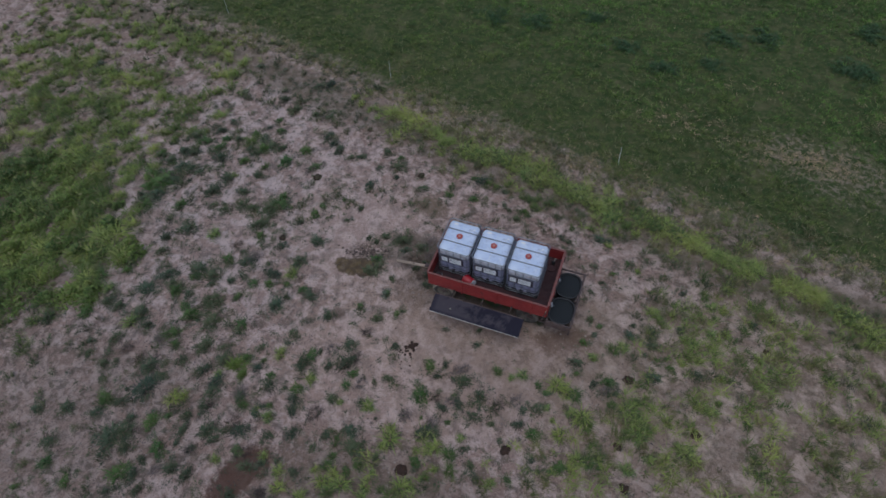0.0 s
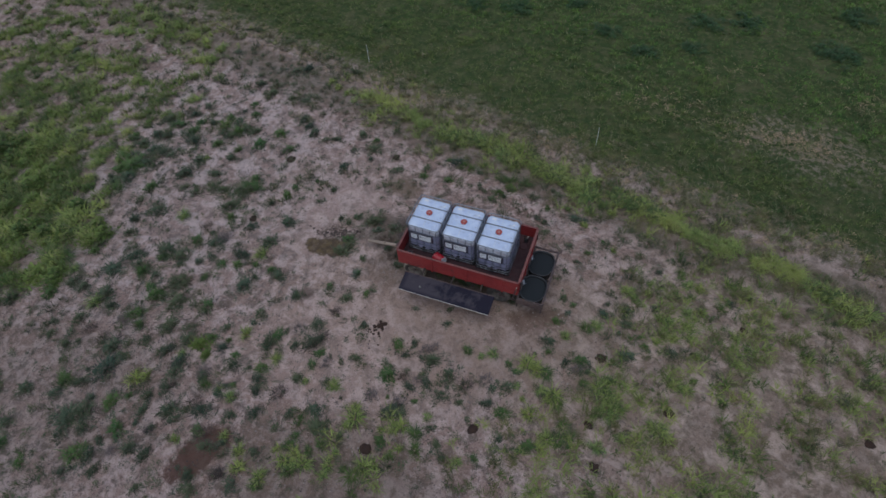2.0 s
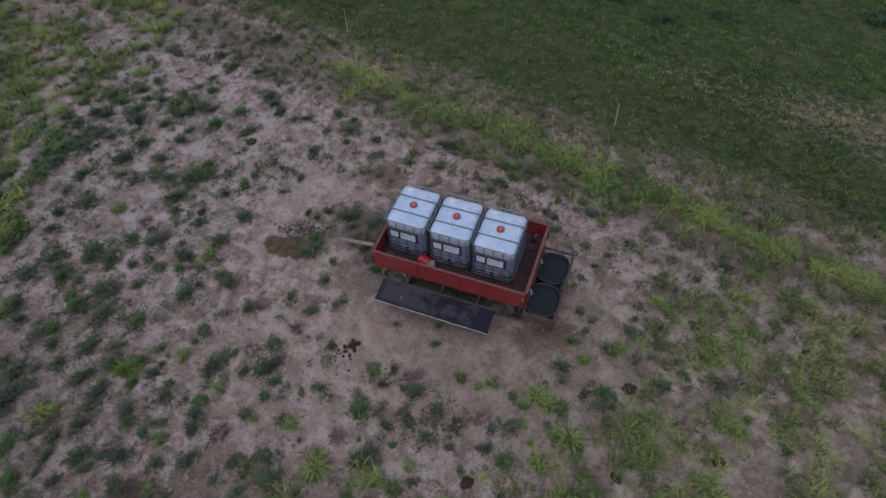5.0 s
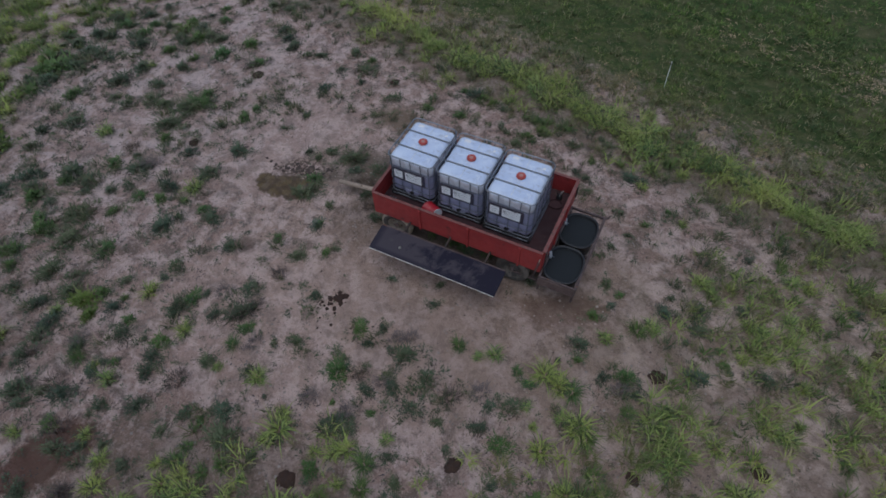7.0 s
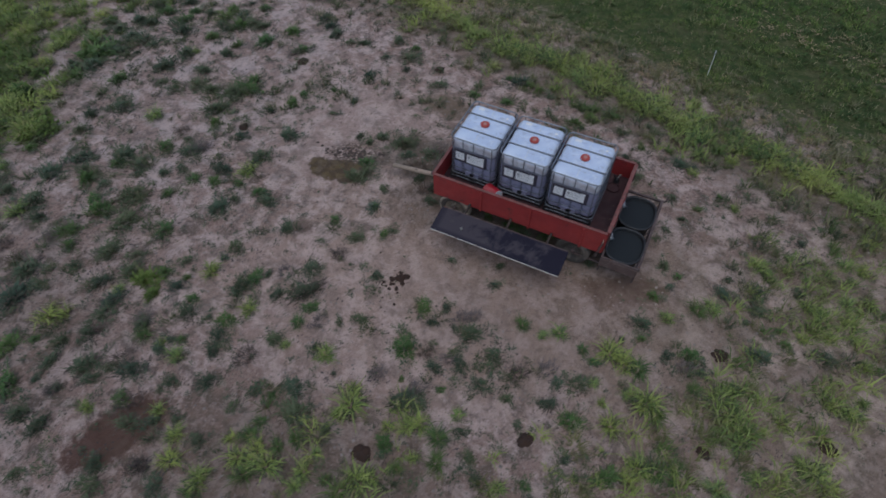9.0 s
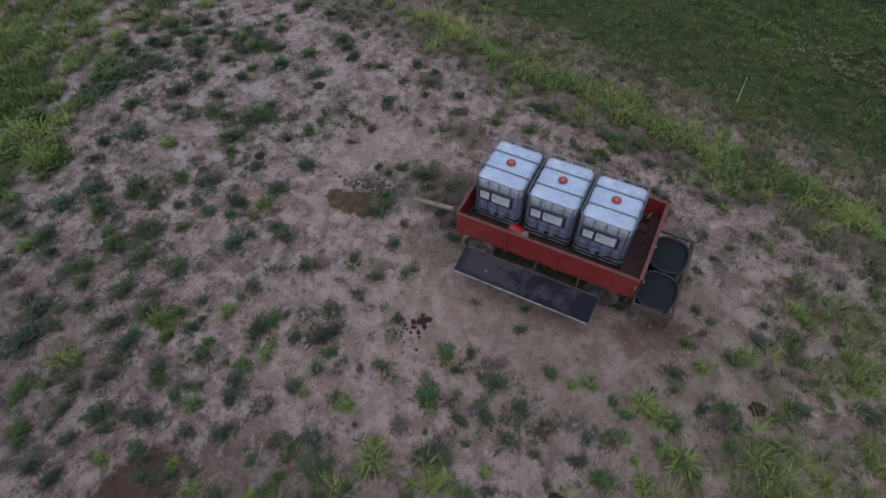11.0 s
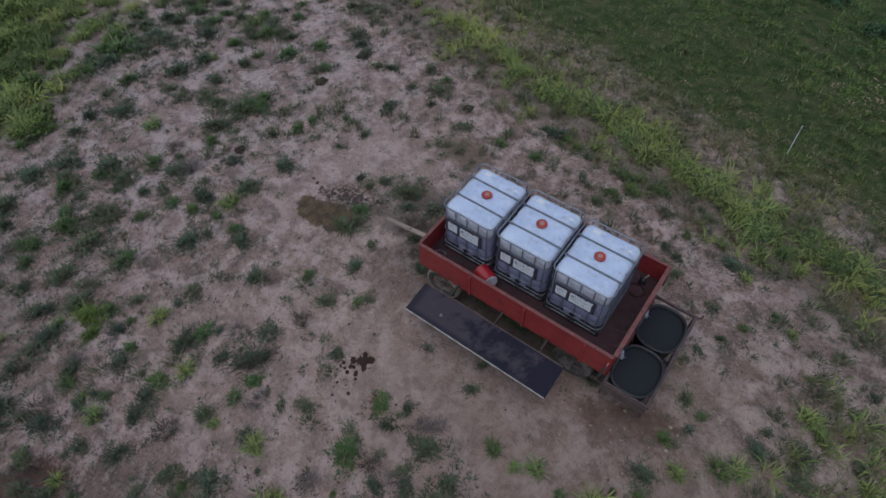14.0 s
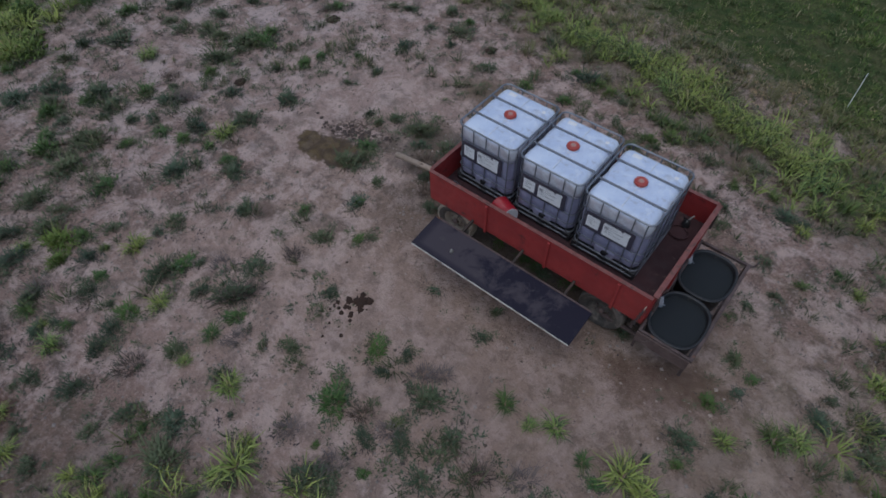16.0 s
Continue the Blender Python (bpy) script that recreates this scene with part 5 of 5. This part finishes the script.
def cover(x, y):
    """How thick weeds, grass and sprigs stand at a place: 0 to 1 each."""
    d = past_line(x, y) + 0.45 * noise.noise(Vector((x, y, 5.0)) * 0.7)
    p = Vector((x, y, 3.1))
    patchy, fine = noise.noise(p * 0.45), noise.noise(p * 1.3)
    trodden = 1.0 - soft(math.hypot((x - 1.9) / 4.6, (y - 0.0) / 3.3), 0.62, 1.05)
    trodden = max(trodden, 1.0 - soft(math.hypot((x + 2.6) / 2.4, (y - 0.6) / 2.2), 0.6, 1.2), 0.85 * (1.0 - soft(math.hypot((x + 4.5) / 3.2, (y - 4.6) / 1.6), 0.5, 1.2)))
    e = past_line(x, y) + 0.16 * noise.noise(Vector((x, y, 8.0)) * 1.6) + 0.014 * max(0.0, x - 6.0) ** 2
    along = soft(x, -5.0, -2.0)
    strip = soft(e, -1.95, -1.55) * (1.0 - soft(e, -1.0, -0.65)) * along
    shoulder = soft(e, -2.9, -2.0) * (1.0 - soft(e, -0.8, -0.3)) * soft(x, -14.0, -8.0)
    left = (1.0 - soft(math.hypot((x + 14.8) / 4.4, (y + 2.7) / 3.9) + 0.35 * noise.noise(p * 0.8), 0.65, 1.05))
    upper = soft(-x, 10.5, 13.5) * (1.0 - soft(d, -1.2, 0.2))
    low = soft(-y + 0.10 * x, 3.3, 5.2) * soft(x, -1.4, 0.4)
    right = soft(x - 0.35 * (y + 2), 4.6, 7.4) * (1.0 - soft(d, -0.9, 0.1))
    track = soft(d, -0.8, -0.4) * (1.0 - soft(d, 0.1, 0.6))
    grass = max(0.40 * strip * (0.55 + 0.9 * noise.noise(p * 2.9)), 0.60 * shoulder * soft(x, -6.5, -3.0) * (0.55 + 1.0 * fine), 0.22 * track, 0.55 * left * (0.42 + 1.1 * noise.noise(p * 1.5) + 0.5 * fine), 0.62 * upper * (0.42 + 0.8 * patchy + 1.3 * fine), (0.2 + 0.5 * soft(x, 3.0, 5.5)) * low * (0.6 + 0.9 * fine + 0.5 * patchy), 1.0 * right * (0.56 + 0.8 * patchy + 1.1 * fine))
    near = soft(x, -5.2, -4.2) * (1.0 - soft(x, 7.0, 8.5)) * (1.0 - soft(y, -2.2, -1.2))
    weed = (0.46 + 0.6 * patchy + 0.45 * fine) * (1.0 - trodden) * (1.0 - 0.2 * track) * (1.0 - 0.6 * near)
    weed = max(weed * (1.0 - 0.6 * right), 0.5 * left, 0.8 * shoulder * (0.55 + fine), 0.75 * track * soft(-x, 3.0, 6.0), 0.8 * (1.0 - soft(math.hypot((x + 10.5) / 3.5, (y - 1.2) / 2.6), 0.4, 1.1)) * (0.55 + 0.8 * fine))
    sprig = (0.45 + 0.5 * fine) * (1.0 - 0.72 * trodden)
    if d > 0.2:
        weed = grass = sprig = strip = 0.0
    dry = (0.25 + 0.75 * soft(x, -7.0, -3.0)) * max(1.0 * track, 0.5 * shoulder * soft(x, -6.5, -3.0), 0.55 * soft(d, -0.5, 0.3) * (1.0 - soft(d, 1.2, 2.6)) * (0.5 + fine), 0.1 * strip)
    return weed, grass * (1.0 - trodden), sprig, strip * (0.62 + 0.9 * noise.noise(p * 2.6) + 0.3 * fine), left * (0.42 + 1.7 * noise.noise(p * 1.2)), dry


def outside(x, y):
    """Past the ground that the walk ever overlooks."""
    return y < -9.9 + 0.36 * (x + 8.25) or x < -9.4 - 1.03 * (y + 9.4) or x > 14.2


def scattered(count, which, sizes, seed, x0=-25.0, x1=15.0, y0=-11.0, y1=13.0):
    rng = random.Random(seed)
    out = []
    while count > 0:
        count -= 1
        x, y = rng.uniform(x0, x1), rng.uniform(y0, y1)
        if outside(x, y):
            continue
        if -0.15 < x < 4.4 and -0.1 < y < 2.05 or -1.5 < x < 0.1 and 0.55 < y < 0.9:
            continue
        if rng.random() < cover(x, y)[which]:
            out.append((x, y, relief(x, y), sizes[0] + (sizes[1] - sizes[0]) * rng.random() ** 1.6))
    return [np.array(c) for c in zip(*out)]


def stuff(name, mesh, label, category):
    return tagged(new(name, mesh), label, category, kind="stuff")


def thick(r, low, high):
    """More blades in a wider tuft."""
    return (low + high * (r / 0.25) ** 2).astype(int)


wx = scattered(9000, 0, (0.04, 0.20), 21)
stuff("weed_cover", blade_mesh("weed_cover", *tuft_blades(*wx, thick(wx[3], 22, 120), "weed"), WEED, True), "scattered dark green leafy weeds over the bare soil", "weeds")
edge = random.Random(71)
ring = [(x + r * d * math.cos(a), y + r * d * math.sin(a), relief(x, y), r * edge.uniform(0.3, 0.7))
        for x, y, r in weed_spots for d, a in ((edge.uniform(0.6, 1.9), edge.uniform(0, math.tau)) for _ in range(5)) if r > 0.09 and math.hypot(x + 5.54, y - 0.4) > 0.5]
ex = [np.array(c) for c in zip(*ring)]
stuff("weed_runners", blade_mesh("weed_runners", *tuft_blades(*ex, thick(ex[3], 26, 60), "weed"), WEED, True), "loose small weeds round the larger tufts", "weeds")
ix = scattered(3500, 0, (0.05, 0.17), 44, -20.0, -3.5, -1.0, 10.0)
stuff("dull_weed_cover", blade_mesh("dull_weed_cover", *tuft_blades(*ix, thick(ix[3], 18, 60), "weed"), DULL, True), "small dull dark weeds dotted over the far soil", "weeds")
jx = scattered(3600, 2, (0.05, 0.14), 45, -14.0, 9.0, -9.0, 7.0)
stuff("small_weeds", blade_mesh("small_weeds", *tuft_blades(*jx, thick(jx[3], 20, 80), "weed"), DULL, True), "small dull weeds between the larger tufts", "weeds")
vx = scattered(7500, 0, (0.06, 0.24), 26)
stuff("wispy_grass", blade_mesh("wispy_grass", *tuft_blades(*vx, thick(vx[3], 16, 50), "grass"), WISP), "thin grey-green grass wisps among the weeds", "grass")
ox = scattered(9000, 1, (0.08, 0.28), 36)
stuff("olive_grass", blade_mesh("olive_grass", *tuft_blades(*ox, thick(ox[3], 14, 34), "grass"), VERGE), "thin olive grass between the coarse clumps", "grass")
gx = scattered(10000, 1, (0.10, 0.30), 22)
stuff("grass_cover", blade_mesh("grass_cover", *tuft_blades(*gx, thick(gx[3], 9, 16), "arch"), GRASS, False, 0.5), "bright yellow-green coarse grass clumps on the field", "grass")
dx = scattered(5500, 1, (0.08, 0.26), 23)
stuff("dark_grass_cover", blade_mesh("dark_grass_cover", *coarser(tuft_blades(*dx, thick(dx[3], 12, 30), "grass"), 1.4), DARKGRASS), "darker green grass between the bright clumps", "grass")
hx = scattered(1700, 4, (0.18, 0.46), 30, -20.5, -9.0, -8.0, 4.5)
stuff("lush_weeds", blade_mesh("lush_weeds", *tuft_blades(*hx, thick(hx[3], 40, 42), "bush"), LUSH, True), "tall bushy bright green weeds", "weeds")
lx = scattered(1500, 1, (0.16, 0.36), 27, -20.5, -9.5, -7.0, 4.5)
stuff("lush_stand", blade_mesh("lush_stand", *tuft_blades(*lx, thick(lx[3], 14, 16), "arch"), DARKGRASS, False, 0.5), "lush tall green weeds and grass", "grass")
ux = scattered(3600, 1, (0.12, 0.34), 28, -22.5, -9.5, -7.0, 9.5)
stuff("lush_grass", blade_mesh("lush_grass", *tuft_blades(*ux, thick(ux[3], 14, 16), "arch"), LUSH, False, 0.5), "lush bright grass in the tall stand", "grass")
stand = random.Random(29)
tall, bushy, thin = [], [], []
for k in range(130):
    a, q = stand.uniform(0, math.tau), math.sqrt(stand.random())
    x, y = -14.4 + 4.3 * q * math.cos(a), -2.5 + 3.5 * q * math.sin(a)
    (bushy if k % 2 else tall if k % 4 else thin).append((x, y, relief(x, y), stand.uniform(0.2, 0.42)))
for k in range(260):
    x, y = stand.uniform(-25.0, -11.0), stand.uniform(0.6, 10.6)
    if noise.noise(Vector((x, y, 4.0)) * 0.5) > -0.12 and y + 0.215 * x < 6.2:
        thin.append((x, y, relief(x, y), stand.uniform(0.13, 0.3)))
bushy, tall, thin = ([np.array(c) for c in zip(*rows)] for rows in (bushy, tall, thin + verge_far))
stuff("tall_weeds", blade_mesh("tall_weeds", *tuft_blades(*bushy, thick(bushy[3], 120, 160), "bush"), LUSH, True), "tall bushy bright green weeds in the stand", "weeds")
stuff("tall_grass", blade_mesh("tall_grass", *tuft_blades(*tall, thick(tall[3], 30, 60), "arch"), DARKGRASS, False, 0.5), "tall dark green grass clumps in the stand", "grass")
stuff("far_grass", blade_mesh("far_grass", *tuft_blades(*thin, thick(thin[3], 30, 60), "arch"), GRASS, False, 0.5), "yellow-green grass clumps on far soil and in the stand", "grass")
bx = scattered(800, 3, (0.12, 0.36), 29, -9.0, 15.0, 1.0, 9.5)
stuff("verge_grass", blade_mesh("verge_grass", *coarser(tuft_blades(*bx, thick(bx[3], 12, 16), "arch"), 1.3), GRASS, False, 0.5), "yellow-green grass verge along the fence line", "grass")
qx = scattered(7500, 5, (0.08, 0.22), 34, -14.0, 15.0, 2.0, 12.5)
stuff("dry_grass", blade_mesh("dry_grass", *tuft_blades(*qx, thick(qx[3], 12, 30), "grass"), STRAW), "thin dry brownish grass along the pale track", "grass")
vg = scattered(2200, 3, (0.10, 0.28), 39, -9.0, 15.0, 1.0, 9.5)
stuff("verge_undergrowth", blade_mesh("verge_undergrowth", *tuft_blades(*vg, thick(vg[3], 14, 24), "grass"), VERGE), "fine olive grass under the verge clumps", "grass")
sx = scattered(15000, 2, (0.015, 0.07), 24)
stuff("sprig_cover", blade_mesh("sprig_cover", *tuft_blades(*sx, 6, "sprig"), WEED, True), "tiny weed sprigs dotted over the soil", "weeds")
px = scattered(14000, 2, (0.02, 0.07), 25)
stuff("litter", blade_mesh("litter", *tuft_blades(*px, 4, "sprig"), TWIG), "dry stalks and leaf litter on the soil", "litter")


kx = scattered(7000, 2, (0.03, 0.12), 47, -20.0, 9.0, -10.0, 8.0)
stuff("dark_crumbs", blade_mesh("dark_crumbs", *coarser(tuft_blades(*kx, thick(kx[3], 10, 60), "dead"), 1.5), CRUMB, True), "dark crumbs of dead leaves and dung on the soil", "litter")


def meadow():
    """The dense pasture past the fence line, in clumps of uneven height."""
    rng = random.Random(31)
    xs, ys, rs_ = [], [], []
    for _ in range(55000):
        x, y = rng.uniform(-26.0, 22.0), rng.uniform(2.0, 27.0)
        d = past_line(x, y)
        if d < -0.5 or y > 23.5 or x > 15.5 or outside(x, y):
            continue
        lush = noise.noise(Vector((x, y, 9.0)) * 0.5)
        bare = 1.0 - soft(math.hypot((x - 11.0) / 2.6, (y - 9.2) / 1.5), 0.4, 1.3)
        tussock = noise.noise(Vector((x * 0.8, y, 6.0)) * 1.9)
        if rng.random() < soft(d, -0.7, 0.5) * (0.74 + 0.4 * lush + 0.8 * tussock) - 0.5 * bare:
            xs.append(x), ys.append(y), rs_.append(0.10 + 0.09 * rng.random() + 0.07 * max(0.0, lush) + 0.10 * max(0.0, tussock))
    x, y, r = np.array(xs), np.array(ys), np.array(rs_)
    base, az, length, width, reach, rise = tuft_blades(x, y, np.zeros(len(x)), r * 1.35, 14, "grass")
    return blade_mesh("meadow_grass", base, az, length * 0.58, width * 1.05, reach * 0.95, rise * 0.9, TURF)


def meadow_weeds():
    """Rank dark weed patches in the pasture."""
    rng = random.Random(33)
    out = []
    for cx, cy, r in ((12.3, 15.0, 0.9), (3.26, 14.05, 0.5), (7.2, 15.7, 0.7), (8.9, 16.2, 0.7), (-0.67, 14.8, 0.7), (-2.7, 14.7, 0.7), (5.05, 13.06, 0.5), (6.9, 13.8, 0.4), (1.8, 15.8, 0.5), (13.0, 17.8, 0.7)):
        for _ in range(int(42 * r)):
            out.append((rng.gauss(cx, r * 0.5), rng.gauss(cy, r * 0.4), 0.02, rng.uniform(0.16, 0.34)))
    return [np.array(c) for c in zip(*out)]


mx = meadow_weeds()
stuff("meadow_weeds", blade_mesh("meadow_weeds", *tuft_blades(*mx, 90, "weed"), RANK, True), "rank dark green weed patches in the meadow", "weeds")
stuff("meadow_grass", meadow(), "dense dark green meadow grass past the fence", "grass")


# ---- dung, mud and dead stalks ----
def dung_pat(x, y, r, seed, label="dark brown dried dung pat", rag=0.4):
    rng = random.Random(seed)
    bm = bmesh.new()
    rings, sides = 5, 36 if r > 0.1 else 18
    top = bm.verts.new((0, 0, min(0.045, r * 0.35)))
    last = None
    for i in range(1, rings + 1):
        q = i / rings
        ring = []
        for k in range(sides):
            a = k * math.tau / sides
            ray = Vector((math.cos(a), math.sin(a), 0.0))
            edge = 1.0 + 0.4 * noise.noise(ray * 1.4 + Vector((0, 0, seed * 3.3))) + rag * (0.5 * noise.noise(ray * 4 + Vector((0, 0, seed))) + 0.5 * noise.noise(ray * 8 + Vector((0, 0, seed))))
            lump = 0.020 * noise.noise(Vector((math.cos(a) * q * 4, math.sin(a) * q * 4, seed + 7.0)))
            ring.append(bm.verts.new((math.cos(a) * r * q * edge, math.sin(a) * r * q * edge, min(0.045, r * 0.35) * (1 + 20 * lump) * (1 - q ** 3) - 0.012 * q)))
        for k in range(sides):
            if last is None:
                bm.faces.new((top, ring[k], ring[(k + 1) % sides]))
            else:
                bm.faces.new((last[k], ring[k], ring[(k + 1) % sides], last[(k + 1) % sides]))
        last = ring
    ob = tagged(part("dung_pat", bm, DUNG, None, "", True), label, "dung", "dung pats on the field")
    ob.matrix_basis = pose(x, y, relief(x, y) + 0.004, 0, 0, rng.uniform(0, 360))
    return ob


for i, (x, y, r) in enumerate(((-5.54, 0.40, 0.14), (3.58, -3.77, 0.15), (1.22, -5.16, 0.17), (6.60, -3.68, 0.13), (9.67, 1.28, 0.12), (12.62, -0.92, 0.14),
                               (6.19, -0.82, 0.15), (6.27, -2.71, 0.12), (8.09, -1.75, 0.16), (-5.68, 3.22, 0.17), (-2.15, 4.50, 0.14))):
    dung_pat(x, y, r, i + 1)
# the burst pat by the wagon: one large splash and its crumbs
for i, (x, y, r) in enumerate(((0.15, -1.86, 0.13), (0.02, -1.95, 0.07), (0.26, -1.77, 0.07), (0.25, -1.96, 0.06), (0.10, -1.74, 0.05))):
    dung_pat(x, y, r, i + 40, "burst dark brown dung on bare soil", 1.1)
crumbs = random.Random(8)
for i in range(34):
    a, q = crumbs.gauss(3.9, 0.9), 0.16 + 0.75 * crumbs.random() ** 1.6
    dung_pat(0.15 + q * math.cos(a), -1.88 + q * math.sin(a), crumbs.uniform(0.012, 0.045), i + 60, "crumb of dark brown dung on bare soil")


def dead_clump(x, y, r, seed):
    n = 130
    base, az, length, width, reach, rise = tuft_blades(np.zeros(1), np.zeros(1), np.zeros(1), np.array([r]), n, "grass")
    ob = tagged(new("dead_weed", blade_mesh("dead_weed", base, az, length * 0.8, width * 0.6, reach, rise, LITTER if seed % 2 else TWIG)), "brownish dead weed stalks on bare soil", "weed", "dead weeds")
    ob.matrix_basis = pose(x, y, relief(x, y))
    return ob


for i, (x, y, r) in enumerate(((-7.14, -4.16, 0.21), (-7.84, -4.77, 0.27), (-4.83, -7.4, 0.18), (-1.92, -6.92, 0.2), (-6.11, 3.42, 0.27), (-6.75, -0.42, 0.27), (-5.99, -0.63, 0.23), (-4.45, -5.4, 0.11), (0.79, -3.82, 0.2), (-1.94, -7.0, 0.22), (3.49, -2.45, 0.24), (-1.35, -3.01, 0.27), (-3.86, -4.79, 0.22), (-4.29, -6.64, 0.16), (1.86, -2.03, 0.18), (-1.26, -1.91, 0.21), (5.65, -1.35, 0.18), (-1.0, 1.0, 0.3), (-0.7, 1.75, 0.32), (-1.5, 1.6, 0.28), (-0.45, 1.3, 0.25), (-0.5, 0.45, 0.22), (-5.93, -0.62, 0.30), (-7.30, -4.9, 0.25), (1.65, -2.15, 0.18), (3.05, -2.75, 0.20),
                               (1.83, -3.02, 0.18), (1.39, -3.09, 0.18), (-0.77, -3.41, 0.24), (-1.57, -4.62, 0.3), (-2.0, -2.7, 0.26), (-1.25, -2.77, 0.24), (1.54, -3.75, 0.2), (-3.62, -5.63, 0.28), (6.31, -1.89, 0.2), (-2.87, -6.19, 0.3))):
    dead_clump(x, y, r, i)


# ---- sparse cover on the field beyond ----
def field_beyond():
    rng = random.Random(41)
    out = []
    for _ in range(6000):
        x, y = rng.uniform(-27.0, 24.0), rng.uniform(-17.0, 14.0)
        if outside(x, y) and past_line(x, y) < 0.5 and rng.random() < 0.55 + 0.6 * noise.noise(Vector((x, y, 2.0)) * 0.5):
            out.append((x, y, relief(x, y), rng.uniform(0.12, 0.34)))
    return [np.array(c) for c in zip(*out)]


fx = field_beyond()
stuff("field_weeds", blade_mesh("field_weeds", *coarser(tuft_blades(*fx, thick(fx[3], 11, 18), "weed"), 1.8), WEED, True), "sparse dark green weeds farther out on the field", "weeds")


def clods(name, spots, r, material, rng):
    """Crumbs and small clods of soil, flattened eight-sided lumps."""
    n = len(spots)
    base = np.array([(a, b, relief(a, b)) for a, b in spots])
    base[:, 2] += 0.2 * r
    shape = np.array([(1, 0, 0), (0, 1, 0), (-1, 0, 0), (0, -1, 0), (0, 0, 0.7), (0, 0, -0.5)], float)
    verts = base[:, None, :] + shape[None] * (r[:, None, None] * rng.uniform(0.6, 1.4, (n, 6, 1)))
    faces = np.array([(0, 1, 4), (1, 2, 4), (2, 3, 4), (3, 0, 4), (1, 0, 5), (2, 1, 5), (3, 2, 5), (0, 3, 5)])
    me = bpy.data.meshes.new(name)
    me.from_pydata(verts.reshape(-1, 3).tolist(), [], (np.arange(n)[:, None, None] * 6 + faces[None]).reshape(-1, 3).tolist())
    me.materials.append(material)
    return me


soil_rng = np.random.RandomState(52)
loose = [(a, b) for a, b in zip(soil_rng.uniform(-9.0, 10.0, 11000), soil_rng.uniform(-8.0, 6.0, 11000)) if not outside(a, b) and past_line(a, b) < -0.4 and not (-0.1 < a < 4.4 and 0.0 < b < 2.0) and math.hypot(a + 2.66, b + 6.68) > 0.95 and math.hypot(a + 2.65, b - 0.2) > 0.65]
stuff("soil_clods", clods("soil_clods", loose, 0.006 + 0.024 * soil_rng.uniform(0, 1, len(loose)) ** 2.5, CLOD, soil_rng), "crumbs and small clods of sandy soil", "soil")
poached = [(-2.55 + 0.85 * u + 0.1 * v, 0.78 + 0.22 * u + 0.24 * v) for u, v in soil_rng.normal(0, 0.5, (150, 2))]
stuff("poached_mud", clods("poached_mud", poached, 0.012 + 0.04 * soil_rng.uniform(0, 1, len(poached)) ** 2, CRUMB, soil_rng), "dark lumps of hoof-poached mud beside the wet patch", "mud")


def straw():
    """Pale flattened straw: a threadbare patch in the pasture and flecks along the track."""
    rng = random.Random(61)
    out = []
    for cx, cy, rx, ry, many in ((10.7, 9.3, 1.2, 0.45, 190), (6.8, 10.1, 1.2, 0.5, 70), (13.0, 12.2, 0.6, 0.4, 30), (8.5, 13.1, 1.0, 0.4, 16)):
        for _ in range(many):
            out.append((rng.gauss(cx, rx), rng.gauss(cy, ry), 0.05, rng.uniform(0.05, 0.16)))
    for _ in range(1500):
        x = rng.uniform(-14.0, 15.0)
        y = 7.4 - 0.215 * x + rng.gauss(-0.1, 0.5)
        if not outside(x, y) and noise.noise(Vector((x, y, 4.0)) * 0.9) > -0.15:
            out.append((x, y, relief(x, y) + 0.015, rng.uniform(0.05, 0.14)))
    return [np.array(c) for c in zip(*out)]


zx = straw()
stuff("straw_litter", blade_mesh("straw_litter", *coarser(tuft_blades(*zx, 12, "dead"), 1.5), MAT), "pale flattened straw and dry litter", "straw")
